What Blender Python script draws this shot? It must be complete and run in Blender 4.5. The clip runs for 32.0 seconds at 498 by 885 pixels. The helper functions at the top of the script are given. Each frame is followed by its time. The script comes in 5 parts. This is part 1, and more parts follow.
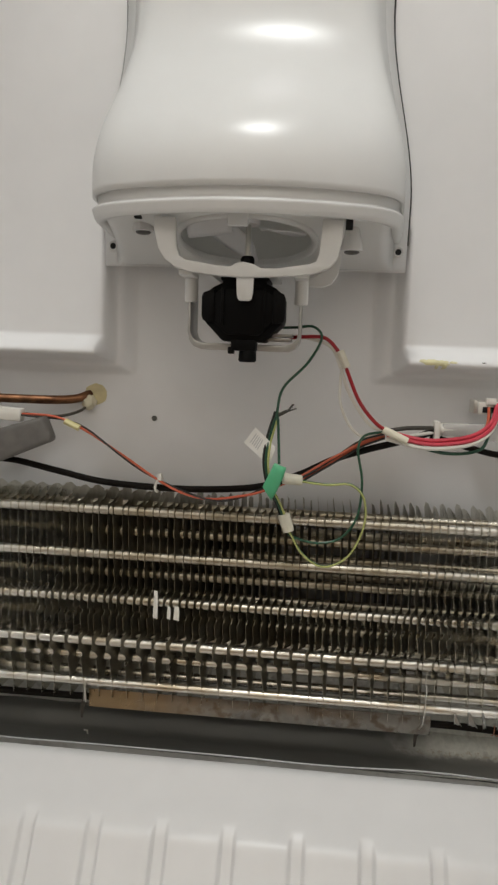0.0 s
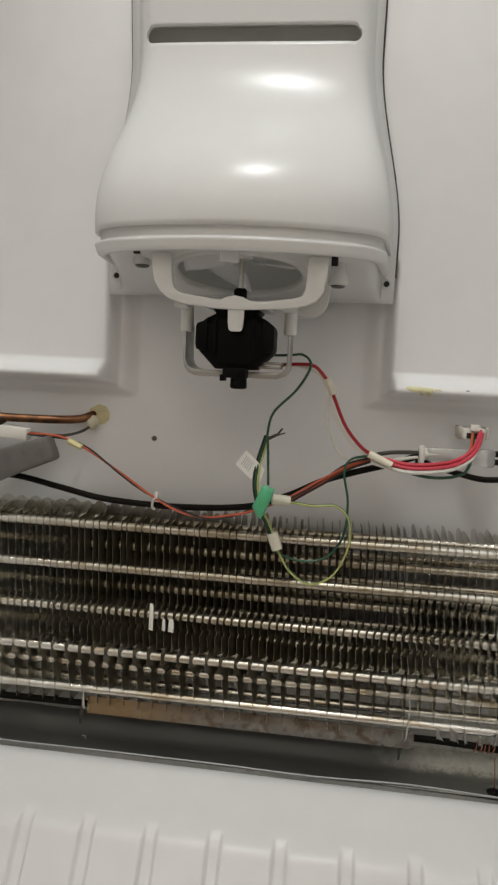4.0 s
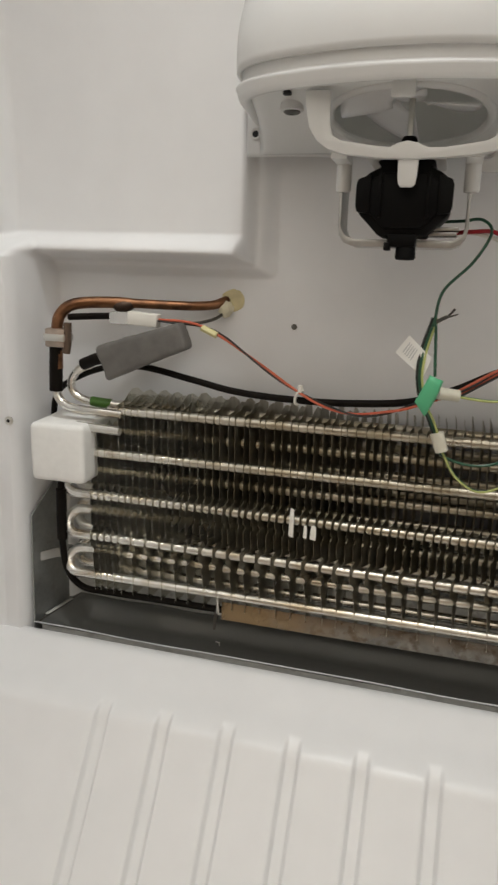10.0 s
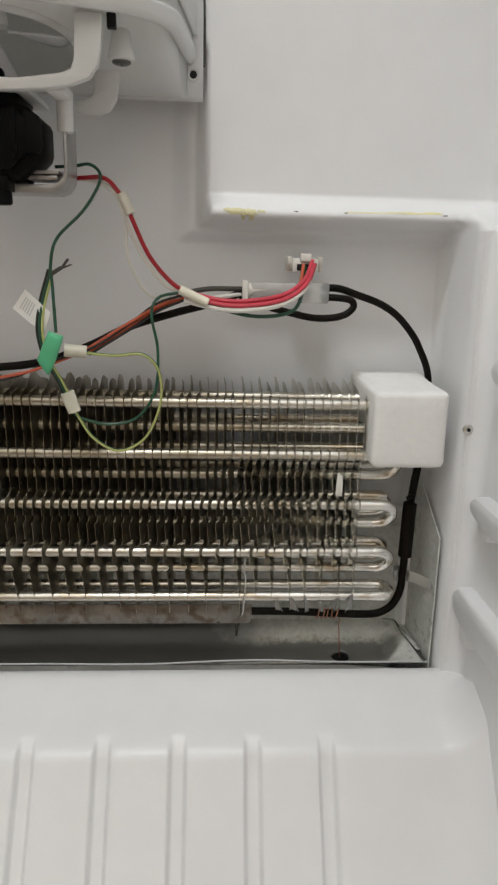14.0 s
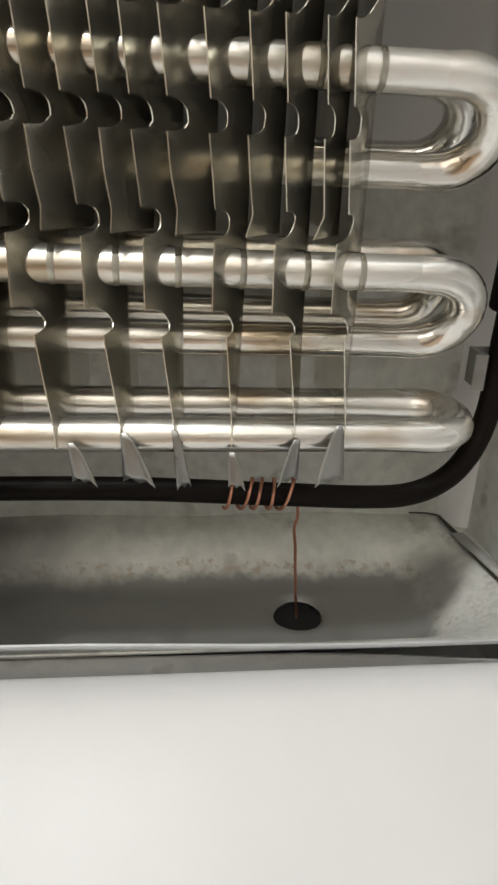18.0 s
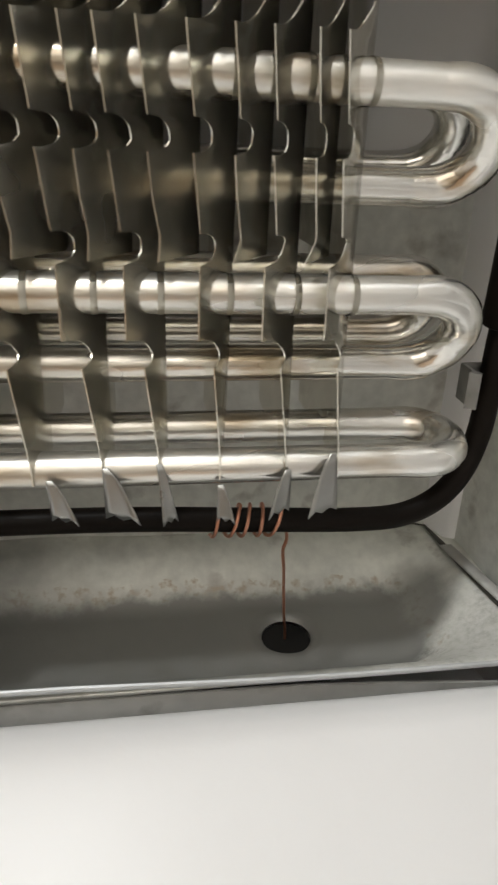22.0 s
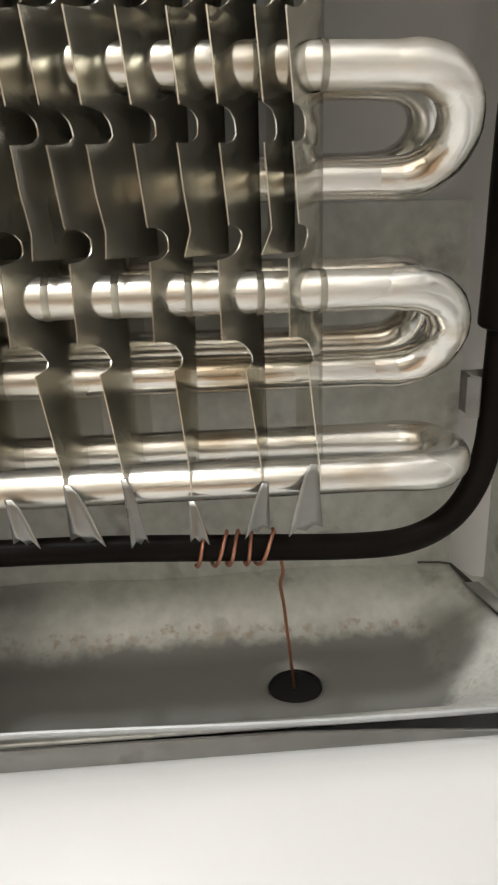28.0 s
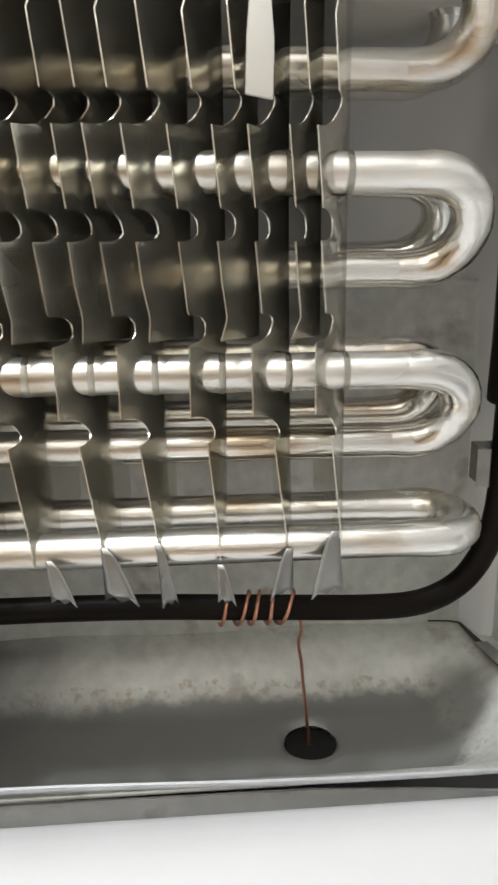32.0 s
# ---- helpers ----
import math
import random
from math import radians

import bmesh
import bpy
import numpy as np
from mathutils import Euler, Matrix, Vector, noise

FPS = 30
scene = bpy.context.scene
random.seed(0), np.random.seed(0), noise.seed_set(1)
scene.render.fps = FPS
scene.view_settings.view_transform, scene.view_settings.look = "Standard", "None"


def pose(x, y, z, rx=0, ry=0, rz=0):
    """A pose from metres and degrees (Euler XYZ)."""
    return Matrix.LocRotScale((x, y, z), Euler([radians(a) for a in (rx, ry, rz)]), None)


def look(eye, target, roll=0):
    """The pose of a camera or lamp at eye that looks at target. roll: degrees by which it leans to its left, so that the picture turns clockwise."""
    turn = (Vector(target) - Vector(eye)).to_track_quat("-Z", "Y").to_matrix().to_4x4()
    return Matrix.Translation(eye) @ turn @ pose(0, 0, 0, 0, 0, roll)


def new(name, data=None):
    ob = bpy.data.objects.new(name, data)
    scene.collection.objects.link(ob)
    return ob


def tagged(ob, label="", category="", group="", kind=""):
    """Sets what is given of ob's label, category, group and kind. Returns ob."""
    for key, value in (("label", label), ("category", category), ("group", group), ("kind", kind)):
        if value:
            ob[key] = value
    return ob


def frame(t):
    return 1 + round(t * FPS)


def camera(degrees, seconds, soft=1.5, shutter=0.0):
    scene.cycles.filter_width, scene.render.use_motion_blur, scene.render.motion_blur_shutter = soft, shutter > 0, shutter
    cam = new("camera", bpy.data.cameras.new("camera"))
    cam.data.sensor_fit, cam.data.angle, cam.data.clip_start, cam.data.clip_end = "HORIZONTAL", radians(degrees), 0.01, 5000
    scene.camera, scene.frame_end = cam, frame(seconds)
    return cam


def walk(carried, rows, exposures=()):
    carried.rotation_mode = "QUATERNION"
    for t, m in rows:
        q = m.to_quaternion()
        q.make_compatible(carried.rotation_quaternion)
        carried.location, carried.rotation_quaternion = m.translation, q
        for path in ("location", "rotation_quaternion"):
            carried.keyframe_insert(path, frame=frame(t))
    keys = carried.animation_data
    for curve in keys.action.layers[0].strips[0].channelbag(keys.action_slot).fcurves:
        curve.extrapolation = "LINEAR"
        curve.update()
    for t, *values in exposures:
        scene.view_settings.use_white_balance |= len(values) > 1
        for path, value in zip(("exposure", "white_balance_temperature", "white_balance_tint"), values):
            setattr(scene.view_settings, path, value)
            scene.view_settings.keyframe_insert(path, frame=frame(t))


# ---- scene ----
cam = camera(39.3, 32.0, soft=2.3, shutter=0.4)
METRES, EYE, TILT, LEAN, TURN = 1.3, 0.5, -11.0, 0.0, 6.0
PATH = [
    (0, (0.053, -0.044, 0.329), (-0.136, 1.931, 0.083), 2.1),
    (0.5, (0.051, -0.058, 0.333), (-0.18, 1.914, 0.097), 2.6),
    (1, (0.045, -0.06, 0.335), (-0.205, 1.913, 0.122), 3.6),
    (1.5, (0.04, -0.059, 0.339), (-0.201, 1.917, 0.15), 4.1),
    (2, (0.041, -0.053, 0.336), (-0.179, 1.927, 0.16), 3.8),
    (2.5, (0.047, -0.044, 0.335), (-0.157, 1.935, 0.138), 3.1),
    (4.5, (0.085, -0.092, 0.35), (-0.211, 1.874, 0.13), 2.5),
    (5, (0.095, -0.134, 0.405), (-0.258, 1.834, 0.363), 2.9),
    (5.5, (0.111, -0.187, 0.472), (-0.231, 1.771, 0.698), 3.5),
    (6, (0.121, -0.216, 0.505), (-0.104, 1.745, 0.827), 2.9),
    (6.5, (0.108, -0.202, 0.489), (-0.096, 1.778, 0.687), 3.0),
    (7, (0.102, -0.135, 0.424), (-0.156, 1.845, 0.322), 3.3),
    (7.5, (0.103, -0.081, 0.353), (-0.221, 1.866, 0.027), 3.4),
    (8, (0.07, -0.053, 0.335), (-0.33, 1.856, -0.109), 3.3),
    (8.5, (0.032, -0.027, 0.323), (-0.509, 1.843, -0.136), 2.3),
    (9, (0.019, -0.015, 0.315), (-0.567, 1.838, -0.153), 1.9),
    (9.5, (0.022, -0.016, 0.314), (-0.54, 1.845, -0.156), 1.9),
    (10, (0.032, -0.014, 0.314), (-0.477, 1.862, -0.156), 2.0),
    (10.5, (0.046, -0.011, 0.311), (-0.392, 1.887, -0.144), 2.1),
    (11, (0.06, -0.005, 0.311), (-0.283, 1.914, -0.136), 2.1),
    (11.5, (0.071, 0.001, 0.306), (-0.165, 1.938, -0.131), 2.1),
    (12, (0.0798, 0.0039, 0.3062), (-0.0508, 1.9497, -0.1377), 1.80),
    (12.5, (0.093, 0.004, 0.3006), (0.0534, 1.9538, -0.1431), 1.45),
    (13, (0.1027, 0.0039, 0.3004), (0.1305, 1.9503, -0.1587), 1.23),
    (13.5, (0.1101, 0.0098, 0.3013), (0.2013, 1.9495, -0.1778), 1.37),
    (14, (0.1183, 0.0167, 0.2988), (0.2333, 1.949, -0.204), 1.46),
    (14.5, (0.1159, 0.036, 0.2864), (0.2441, 1.9623, -0.2359), 1.19),
    (15, (0.1489, 0.104, 0.2614), (0.304, 2.0046, -0.3417), 0.38),
    (15.5, (0.1747, 0.2253, 0.2338), (0.3788, 2.0675, -0.5175), 0.27),
    (17.5, (0.1795, 0.3214, 0.1432), (0.3949, 2.1777, -0.5694), 2.58),
    (18, (0.1861, 0.3331, 0.1221), (0.4099, 2.1717, -0.6323), 2.72),
    (18.5, (0.1792, 0.3499, 0.1239), (0.4125, 2.1508, -0.714), 2.82),
    (19, (0.1823, 0.3503, 0.1252), (0.4497, 2.1181, -0.7712), 3.27),
    (19.5, (0.1794, 0.3464, 0.1278), (0.475, 2.1135, -0.7611), 3.71),
    (20, (0.1822, 0.3436, 0.1289), (0.5146, 2.1049, -0.7583), 4.02),
    (20.5, (0.1823, 0.3438, 0.1285), (0.5299, 2.1075, -0.7481), 4.22),
    (21, (0.1799, 0.3428, 0.1313), (0.5274, 2.1117, -0.7349), 4.21),
    (21.5, (0.1779, 0.3448, 0.1309), (0.5295, 2.1241, -0.7119), 3.75),
    (22, (0.1829, 0.3439, 0.1284), (0.4981, 2.1487, -0.6737), 2.61),
    (22.5, (0.2064, 0.3542, 0.1188), (0.4502, 2.1985, -0.6154), 1.37),
    (23, (0.2075, 0.3653, 0.1088), (0.4203, 2.2213, -0.6053), 0.52),
    (23.5, (0.2029, 0.3657, 0.1064), (0.3867, 2.2259, -0.6049), -0.06),
    (24, (0.2033, 0.3589, 0.1051), (0.3833, 2.2192, -0.6068), -0.63),
    (24.5, (0.2054, 0.3555, 0.1072), (0.3611, 2.2185, -0.6035), -1.18),
    (26.5, (0.2042, 0.3491, 0.109), (0.3537, 2.2351, -0.5394), -1.62),
    (27, (0.2009, 0.3492, 0.1118), (0.3378, 2.2427, -0.5173), -1.64),
    (27.5, (0.1994, 0.3487, 0.1129), (0.3325, 2.25, -0.4934), -1.47),
    (28, (0.2003, 0.3463, 0.1134), (0.3425, 2.2514, -0.4782), -1.35),
    (28.5, (0.2011, 0.3434, 0.1139), (0.3661, 2.2543, -0.453), -1.31),
    (29, (0.2008, 0.3415, 0.1161), (0.3863, 2.2548, -0.4358), -1.19),
    (29.5, (0.2006, 0.34, 0.1174), (0.3969, 2.2576, -0.4158), -1.04),
    (30, (0.1998, 0.3383, 0.1193), (0.4138, 2.2577, -0.4004), -0.93),
    (30.5, (0.2003, 0.335, 0.1205), (0.4256, 2.257, -0.3847), -0.93),
    (31, (0.2008, 0.3341, 0.1219), (0.4236, 2.2581, -0.3769), -0.80),
    (31.5, (0.1982, 0.3383, 0.1196), (0.4084, 2.2659, -0.3702), -0.73),
    (32, (0.1948, 0.3393, 0.1202), (0.3416, 2.2783, -0.3474), -0.52),
]
EXPOSURES = [(0.0, 0.21, 6500, 10), (2.5, 0.19, 6500, 10), (5.0, 0.09, 6500, 10), (6.0, -0.71, 6550, 10), (6.5, -0.71, 6700, 10), (7.0, -0.16, 6950, 10), (8.0, 0.21, 6800, 10), (9.0, 0.39, 6800, 10), (10.0, 0.39, 6550, 10), (11.0, 0.39, 6450, 10), (12.0, 0.44, 6450, 10), (13.0, 0.41, 6350, 10), (14.0, 0.37, 6300, 10), (15.0, 0.39, 6400, 10), (17.5, 0.73, 6450, 10), (19.0, 0.73, 6450, 10), (24.0, 0.78, 6450, 10), (28.0, 0.90, 6500, 10), (30.0, 0.90, 6380, 10), (32.0, 1.04, 6150, 10)]
walk(cam, [(t, look(eye, target, roll)) for t, eye, target, roll in PATH], EXPOSURES)

# ---- world, lamps ----
world = bpy.data.worlds.new("room_air")
scene.world = world
world.use_nodes = True
world.node_tree.nodes["Background"].inputs[0].default_value = (0.9, 0.86, 0.8, 1)
world.node_tree.nodes["Background"].inputs[1].default_value = 0.05


def area_lamp(name, eye, target, sx, sy, watts, colour):
    data = bpy.data.lights.new(name, "AREA")
    data.shape, data.size, data.size_y, data.energy, data.color = "RECTANGLE", sx, sy, watts, colour
    ob = new(name, data)
    ob.matrix_world = look(eye, target)
    return ob


area_lamp("freezer_lamp", (-0.005, 0.095, 1.236), (0.0, 0.20, 0.2), 0.12, 0.085, 2.95, (0.985, 1.0, 0.985))
area_lamp("room_lamp", (0.0, -1.45, 1.98), (0.0, -1.45, 0.0), 3.60, 3.00, 36.5, (1.0, 0.935, 0.845))

# ---- materials ----
MATS = {}


def mat(name, colour, rough=0.5, metal=0.0, vary=0.06, grain=60.0, bump=0.0, bump_scale=300.0, rough_vary=0.06,
        blotch=6.0, second=None, amount=0.0, coat=0.0, stretch=(1, 1, 1), alpha=1.0, transmission=0.0, specular=0.5):
    """A procedural surface: base colour with variation at two scales, gloss variation and fine relief."""
    if name in MATS:
        return MATS[name]
    m = bpy.data.materials.new(name)
    m.use_nodes = True
    nt = m.node_tree
    b = nt.nodes["Principled BSDF"]
    tc = nt.nodes.new("ShaderNodeTexCoord")
    mp = nt.nodes.new("ShaderNodeMapping")
    mp.inputs["Scale"].default_value = stretch
    nt.links.new(tc.outputs["Object"], mp.inputs[0])

    def noise_node(scale, detail=4.0):
        n = nt.nodes.new("ShaderNodeTexNoise")
        n.inputs["Scale"].default_value = scale
        n.inputs["Detail"].default_value = detail
        nt.links.new(mp.outputs[0], n.inputs["Vector"])
        return n

    fine, broad = noise_node(grain), noise_node(blotch, 3.0)
    add = nt.nodes.new("ShaderNodeMath")
    add.operation = "ADD"
    nt.links.new(fine.outputs[0], add.inputs[0])
    nt.links.new(broad.outputs[0], add.inputs[1])
    ramp = nt.nodes.new("ShaderNodeMapRange")
    ramp.inputs["From Min"].default_value, ramp.inputs["From Max"].default_value = 0.7, 1.3
    ramp.inputs["To Min"].default_value, ramp.inputs["To Max"].default_value = 1 - vary, 1 + vary
    nt.links.new(add.outputs[0], ramp.inputs["Value"])
    mul = nt.nodes.new("ShaderNodeMix")
    mul.data_type, mul.blend_type = "RGBA", "MULTIPLY"
    mul.inputs["Factor"].default_value = 1.0
    mul.inputs["A"].default_value = (*colour, 1)
    nt.links.new(ramp.outputs[0], mul.inputs["B"])
    out = mul.outputs["Result"]
    if second is not None:
        spots = noise_node(blotch * 3.1, 6.0)
        cut = nt.nodes.new("ShaderNodeMapRange")
        cut.inputs["From Min"].default_value, cut.inputs["From Max"].default_value = 0.62 - amount, 0.72 - amount * 0.6
        nt.links.new(spots.outputs[0], cut.inputs["Value"])
        mix = nt.nodes.new("ShaderNodeMix")
        mix.data_type = "RGBA"
        nt.links.new(cut.outputs[0], mix.inputs["Factor"])
        nt.links.new(out, mix.inputs["A"])
        mix.inputs["B"].default_value = (*second, 1)
        out = mix.outputs["Result"]
    nt.links.new(out, b.inputs["Base Color"])
    rr = nt.nodes.new("ShaderNodeMapRange")
    rr.inputs["From Min"].default_value, rr.inputs["From Max"].default_value = 0.3, 0.7
    rr.inputs["To Min"].default_value = max(0.02, rough - rough_vary)
    rr.inputs["To Max"].default_value = min(1.0, rough + rough_vary)
    nt.links.new(broad.outputs[0], rr.inputs["Value"])
    nt.links.new(rr.outputs[0], b.inputs["Roughness"])
    b.inputs["Metallic"].default_value = metal
    b.inputs["Coat Weight"].default_value = coat
    b.inputs["Transmission Weight"].default_value = transmission
    b.inputs["Alpha"].default_value = alpha
    b.inputs["Specular IOR Level"].default_value = specular
    if bump:
        bn = nt.nodes.new("ShaderNodeBump")
        bn.inputs["Strength"].default_value = bump
        bn.inputs["Distance"].default_value = 0.0006
        nz = noise_node(bump_scale, 3.0)
        nt.links.new(nz.outputs[0], bn.inputs["Height"])
        nt.links.new(bn.outputs[0], b.inputs["Normal"])
    MATS[name] = m
    return m


LINER = mat("white_liner_plastic", (0.825, 0.826, 0.830), 0.36, vary=0.02, rough_vary=0.0, grain=40, blotch=5, bump=0.05, bump_scale=500)
DUCT = mat("white_duct_plastic", (0.90, 0.90, 0.895), 0.27, vary=0.015, rough_vary=0.0, grain=60, blotch=4, bump=0.03, bump_scale=700)
def let_light_through(m, share):
    """Thin pale plastic: a share of the light passes through it."""
    nt = m.node_tree
    b, o = nt.nodes["Principled BSDF"], nt.nodes["Material Output"]
    tr, mix = nt.nodes.new("ShaderNodeBsdfTranslucent"), nt.nodes.new("ShaderNodeMixShader")
    tr.inputs[0].default_value = (0.85, 0.85, 0.82, 1)
    mix.inputs[0].default_value = share
    nt.links.new(b.outputs[0], mix.inputs[1])
    nt.links.new(tr.outputs[0], mix.inputs[2])
    nt.links.new(mix.outputs[0], o.inputs[0])


let_light_through(DUCT, 0.36)
BRACKET = mat("white_bracket_plastic", (0.70, 0.70, 0.68), 0.42, vary=0.02, grain=90, blotch=9)
GALV = mat("galvanised_steel", (0.70, 0.71, 0.675), 0.45, metal=0.36, vary=0.16, grain=260, blotch=26, rough_vary=0.14, second=(0.44, 0.43, 0.40), amount=0.03, bump=0.12, bump_scale=420)
# darker copy of GALV, with the left side plate's shade in its colour
PLATE = mat("shaded_galvanised_plate", (0.40, 0.41, 0.40), 0.42, metal=0.72, vary=0.12, grain=240, blotch=24, rough_vary=0.12, second=(0.33, 0.32, 0.30), amount=0.02, bump=0.10, bump_scale=420)
ALU = mat("aluminium_tube", (0.86, 0.85, 0.81), 0.235, metal=0.92, vary=0.2, grain=110, blotch=34, rough_vary=0.17, bump=0.7, bump_scale=150, stretch=(0.3, 1, 1), second=(0.58, 0.49, 0.37), amount=0.12)
FIN = mat("aluminium_fin", (0.80, 0.78, 0.70), 0.17, metal=0.96, vary=0.12, grain=120, blotch=30, rough_vary=0.1, bump=0.15, bump_scale=260)
COPPER = mat("copper_pipe", (0.27, 0.135, 0.072), 0.44, metal=1.0, vary=0.3, grain=120, blotch=24, rough_vary=0.16, second=(0.11, 0.055, 0.035), amount=0.15)
COPPER_WIRE = mat("copper_wire", (0.62, 0.30, 0.20), 0.34, metal=1.0, vary=0.1)
RUBBER = mat("black_rubber", (0.0075, 0.0056, 0.0042), 0.46, specular=0.12, vary=0.2, grain=120, bump=0.06)
BLACK = mat("black_motor_plastic", (0.0022, 0.0022, 0.0024), 0.5, specular=0.12, vary=0.2, bump=0.05)
FOAM = mat("white_foam", (0.86, 0.855, 0.83), 0.75, vary=0.03, grain=220, blotch=20, bump=0.35, bump_scale=380)
TAPE = mat("grey_foam_tape", (0.135, 0.128, 0.118), 0.55, vary=0.14, grain=120, blotch=30, bump=0.4, bump_scale=240)
SEAL = mat("cream_sealant", (0.74, 0.69, 0.52), 0.55, vary=0.12, grain=150, blotch=60, bump=0.5, bump_scale=240)
NYLON = mat("white_nylon", (0.76, 0.74, 0.68), 0.4, vary=0.03)
CLIP = mat("cloudy_cream_nylon", (0.80, 0.77, 0.64), 0.38, vary=0.07, grain=200, blotch=60, transmission=0.25)
CREAM = mat("cream_nylon", (0.78, 0.74, 0.60), 0.45, vary=0.05)
CLEAR = mat("clear_nylon", (0.95, 0.95, 0.94), 0.22, vary=0.02, transmission=0.72)
STEEL = mat("grey_steel", (0.68, 0.67, 0.63), 0.35, metal=1.0, vary=0.1)
SCREW = mat("dark_screw_steel", (0.16, 0.16, 0.15), 0.4, metal=0.9, vary=0.15)
HOLE = mat("dark_hole", (0.006, 0.006, 0.006), 0.8)
SLOT = mat("dark_slot_inside", (0.50, 0.50, 0.48), 0.6)
PAINT = mat("beige_wall_paint", (0.82, 0.79, 0.73), 0.7, vary=0.05, blotch=1.0, grain=20)
FLOORING = mat("brown_room_floor", (0.46, 0.34, 0.24), 0.5, vary=0.2, blotch=2.0, grain=12)


def tarnish_and_shade(m, colour, x0, x1, z0, z1):
    """A dull brown film plus shade put into the colour, thick along the coil's middle and top, gone towards its ends
    and the lowest tubes.
    """
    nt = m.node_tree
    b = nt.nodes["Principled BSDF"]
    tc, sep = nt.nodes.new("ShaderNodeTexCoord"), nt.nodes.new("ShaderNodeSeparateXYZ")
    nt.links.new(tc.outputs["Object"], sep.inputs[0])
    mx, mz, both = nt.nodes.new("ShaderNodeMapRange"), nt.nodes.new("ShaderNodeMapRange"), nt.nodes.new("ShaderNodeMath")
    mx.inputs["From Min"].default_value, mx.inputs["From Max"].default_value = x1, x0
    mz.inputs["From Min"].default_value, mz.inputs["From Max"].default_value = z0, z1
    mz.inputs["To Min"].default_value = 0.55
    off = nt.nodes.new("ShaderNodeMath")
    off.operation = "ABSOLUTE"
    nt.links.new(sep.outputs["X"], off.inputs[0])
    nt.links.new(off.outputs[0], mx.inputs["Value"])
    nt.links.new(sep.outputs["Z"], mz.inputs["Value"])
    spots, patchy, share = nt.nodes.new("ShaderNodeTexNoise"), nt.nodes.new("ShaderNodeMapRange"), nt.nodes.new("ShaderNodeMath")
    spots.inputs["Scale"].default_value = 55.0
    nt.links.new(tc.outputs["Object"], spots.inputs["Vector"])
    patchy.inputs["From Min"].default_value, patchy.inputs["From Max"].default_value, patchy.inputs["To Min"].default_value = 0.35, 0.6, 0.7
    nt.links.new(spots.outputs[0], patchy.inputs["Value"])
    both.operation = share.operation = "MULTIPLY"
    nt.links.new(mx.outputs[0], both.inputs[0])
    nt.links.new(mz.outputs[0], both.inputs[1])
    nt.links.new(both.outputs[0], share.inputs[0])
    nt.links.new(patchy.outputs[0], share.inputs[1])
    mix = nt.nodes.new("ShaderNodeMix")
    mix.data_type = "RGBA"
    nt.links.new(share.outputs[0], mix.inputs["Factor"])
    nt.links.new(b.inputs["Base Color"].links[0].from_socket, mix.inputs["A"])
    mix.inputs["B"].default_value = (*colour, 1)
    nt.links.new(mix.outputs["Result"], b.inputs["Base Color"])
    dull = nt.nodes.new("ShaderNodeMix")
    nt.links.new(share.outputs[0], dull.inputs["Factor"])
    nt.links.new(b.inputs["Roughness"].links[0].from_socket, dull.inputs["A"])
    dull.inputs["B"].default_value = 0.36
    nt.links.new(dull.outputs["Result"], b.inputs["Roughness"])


# brown film and painted shade together: tubes and fins dim away from the ends
tarnish_and_shade(ALU, (0.34, 0.30, 0.22), 0.10, 0.245, 0.085, 0.165)
tarnish_and_shade(FIN, (0.29, 0.26, 0.19), 0.11, 0.20, 0.04, 0.12)


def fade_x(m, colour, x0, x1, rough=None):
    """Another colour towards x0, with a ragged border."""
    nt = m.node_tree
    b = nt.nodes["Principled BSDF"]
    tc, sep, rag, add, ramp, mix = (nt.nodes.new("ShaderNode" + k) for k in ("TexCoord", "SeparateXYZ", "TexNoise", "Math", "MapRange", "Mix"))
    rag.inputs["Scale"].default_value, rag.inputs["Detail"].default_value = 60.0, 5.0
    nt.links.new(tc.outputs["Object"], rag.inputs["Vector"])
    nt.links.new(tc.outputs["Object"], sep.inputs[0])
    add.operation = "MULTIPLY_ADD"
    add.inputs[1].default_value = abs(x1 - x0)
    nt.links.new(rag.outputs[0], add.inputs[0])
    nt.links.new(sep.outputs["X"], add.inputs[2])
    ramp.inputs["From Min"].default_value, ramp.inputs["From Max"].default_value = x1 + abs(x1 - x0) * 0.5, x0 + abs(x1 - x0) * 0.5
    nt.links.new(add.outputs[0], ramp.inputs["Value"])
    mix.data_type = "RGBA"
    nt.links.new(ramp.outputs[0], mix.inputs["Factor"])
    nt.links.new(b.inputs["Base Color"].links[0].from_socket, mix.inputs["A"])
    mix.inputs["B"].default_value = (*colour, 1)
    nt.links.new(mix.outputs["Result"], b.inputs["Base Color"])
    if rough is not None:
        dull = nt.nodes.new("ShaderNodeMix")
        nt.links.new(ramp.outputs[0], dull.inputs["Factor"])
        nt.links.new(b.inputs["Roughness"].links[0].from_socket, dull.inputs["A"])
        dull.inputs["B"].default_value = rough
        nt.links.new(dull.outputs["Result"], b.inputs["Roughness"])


def wire_mat(name, colour):
    return mat(name, colour, 0.4, vary=0.08, grain=200)


W_RED, W_PINK = wire_mat("red_wire", (0.36, 0.010, 0.018)), wire_mat("pink_red_wire", (0.60, 0.055, 0.085))
W_WHITE, W_GREEN = wire_mat("white_wire", (0.72, 0.70, 0.64)), wire_mat("dark_green_wire", (0.012, 0.07, 0.035))
W_YG, W_BLACK = wire_mat("yellow_green_wire", (0.40, 0.43, 0.15)), wire_mat("black_wire", (0.012, 0.011, 0.01))
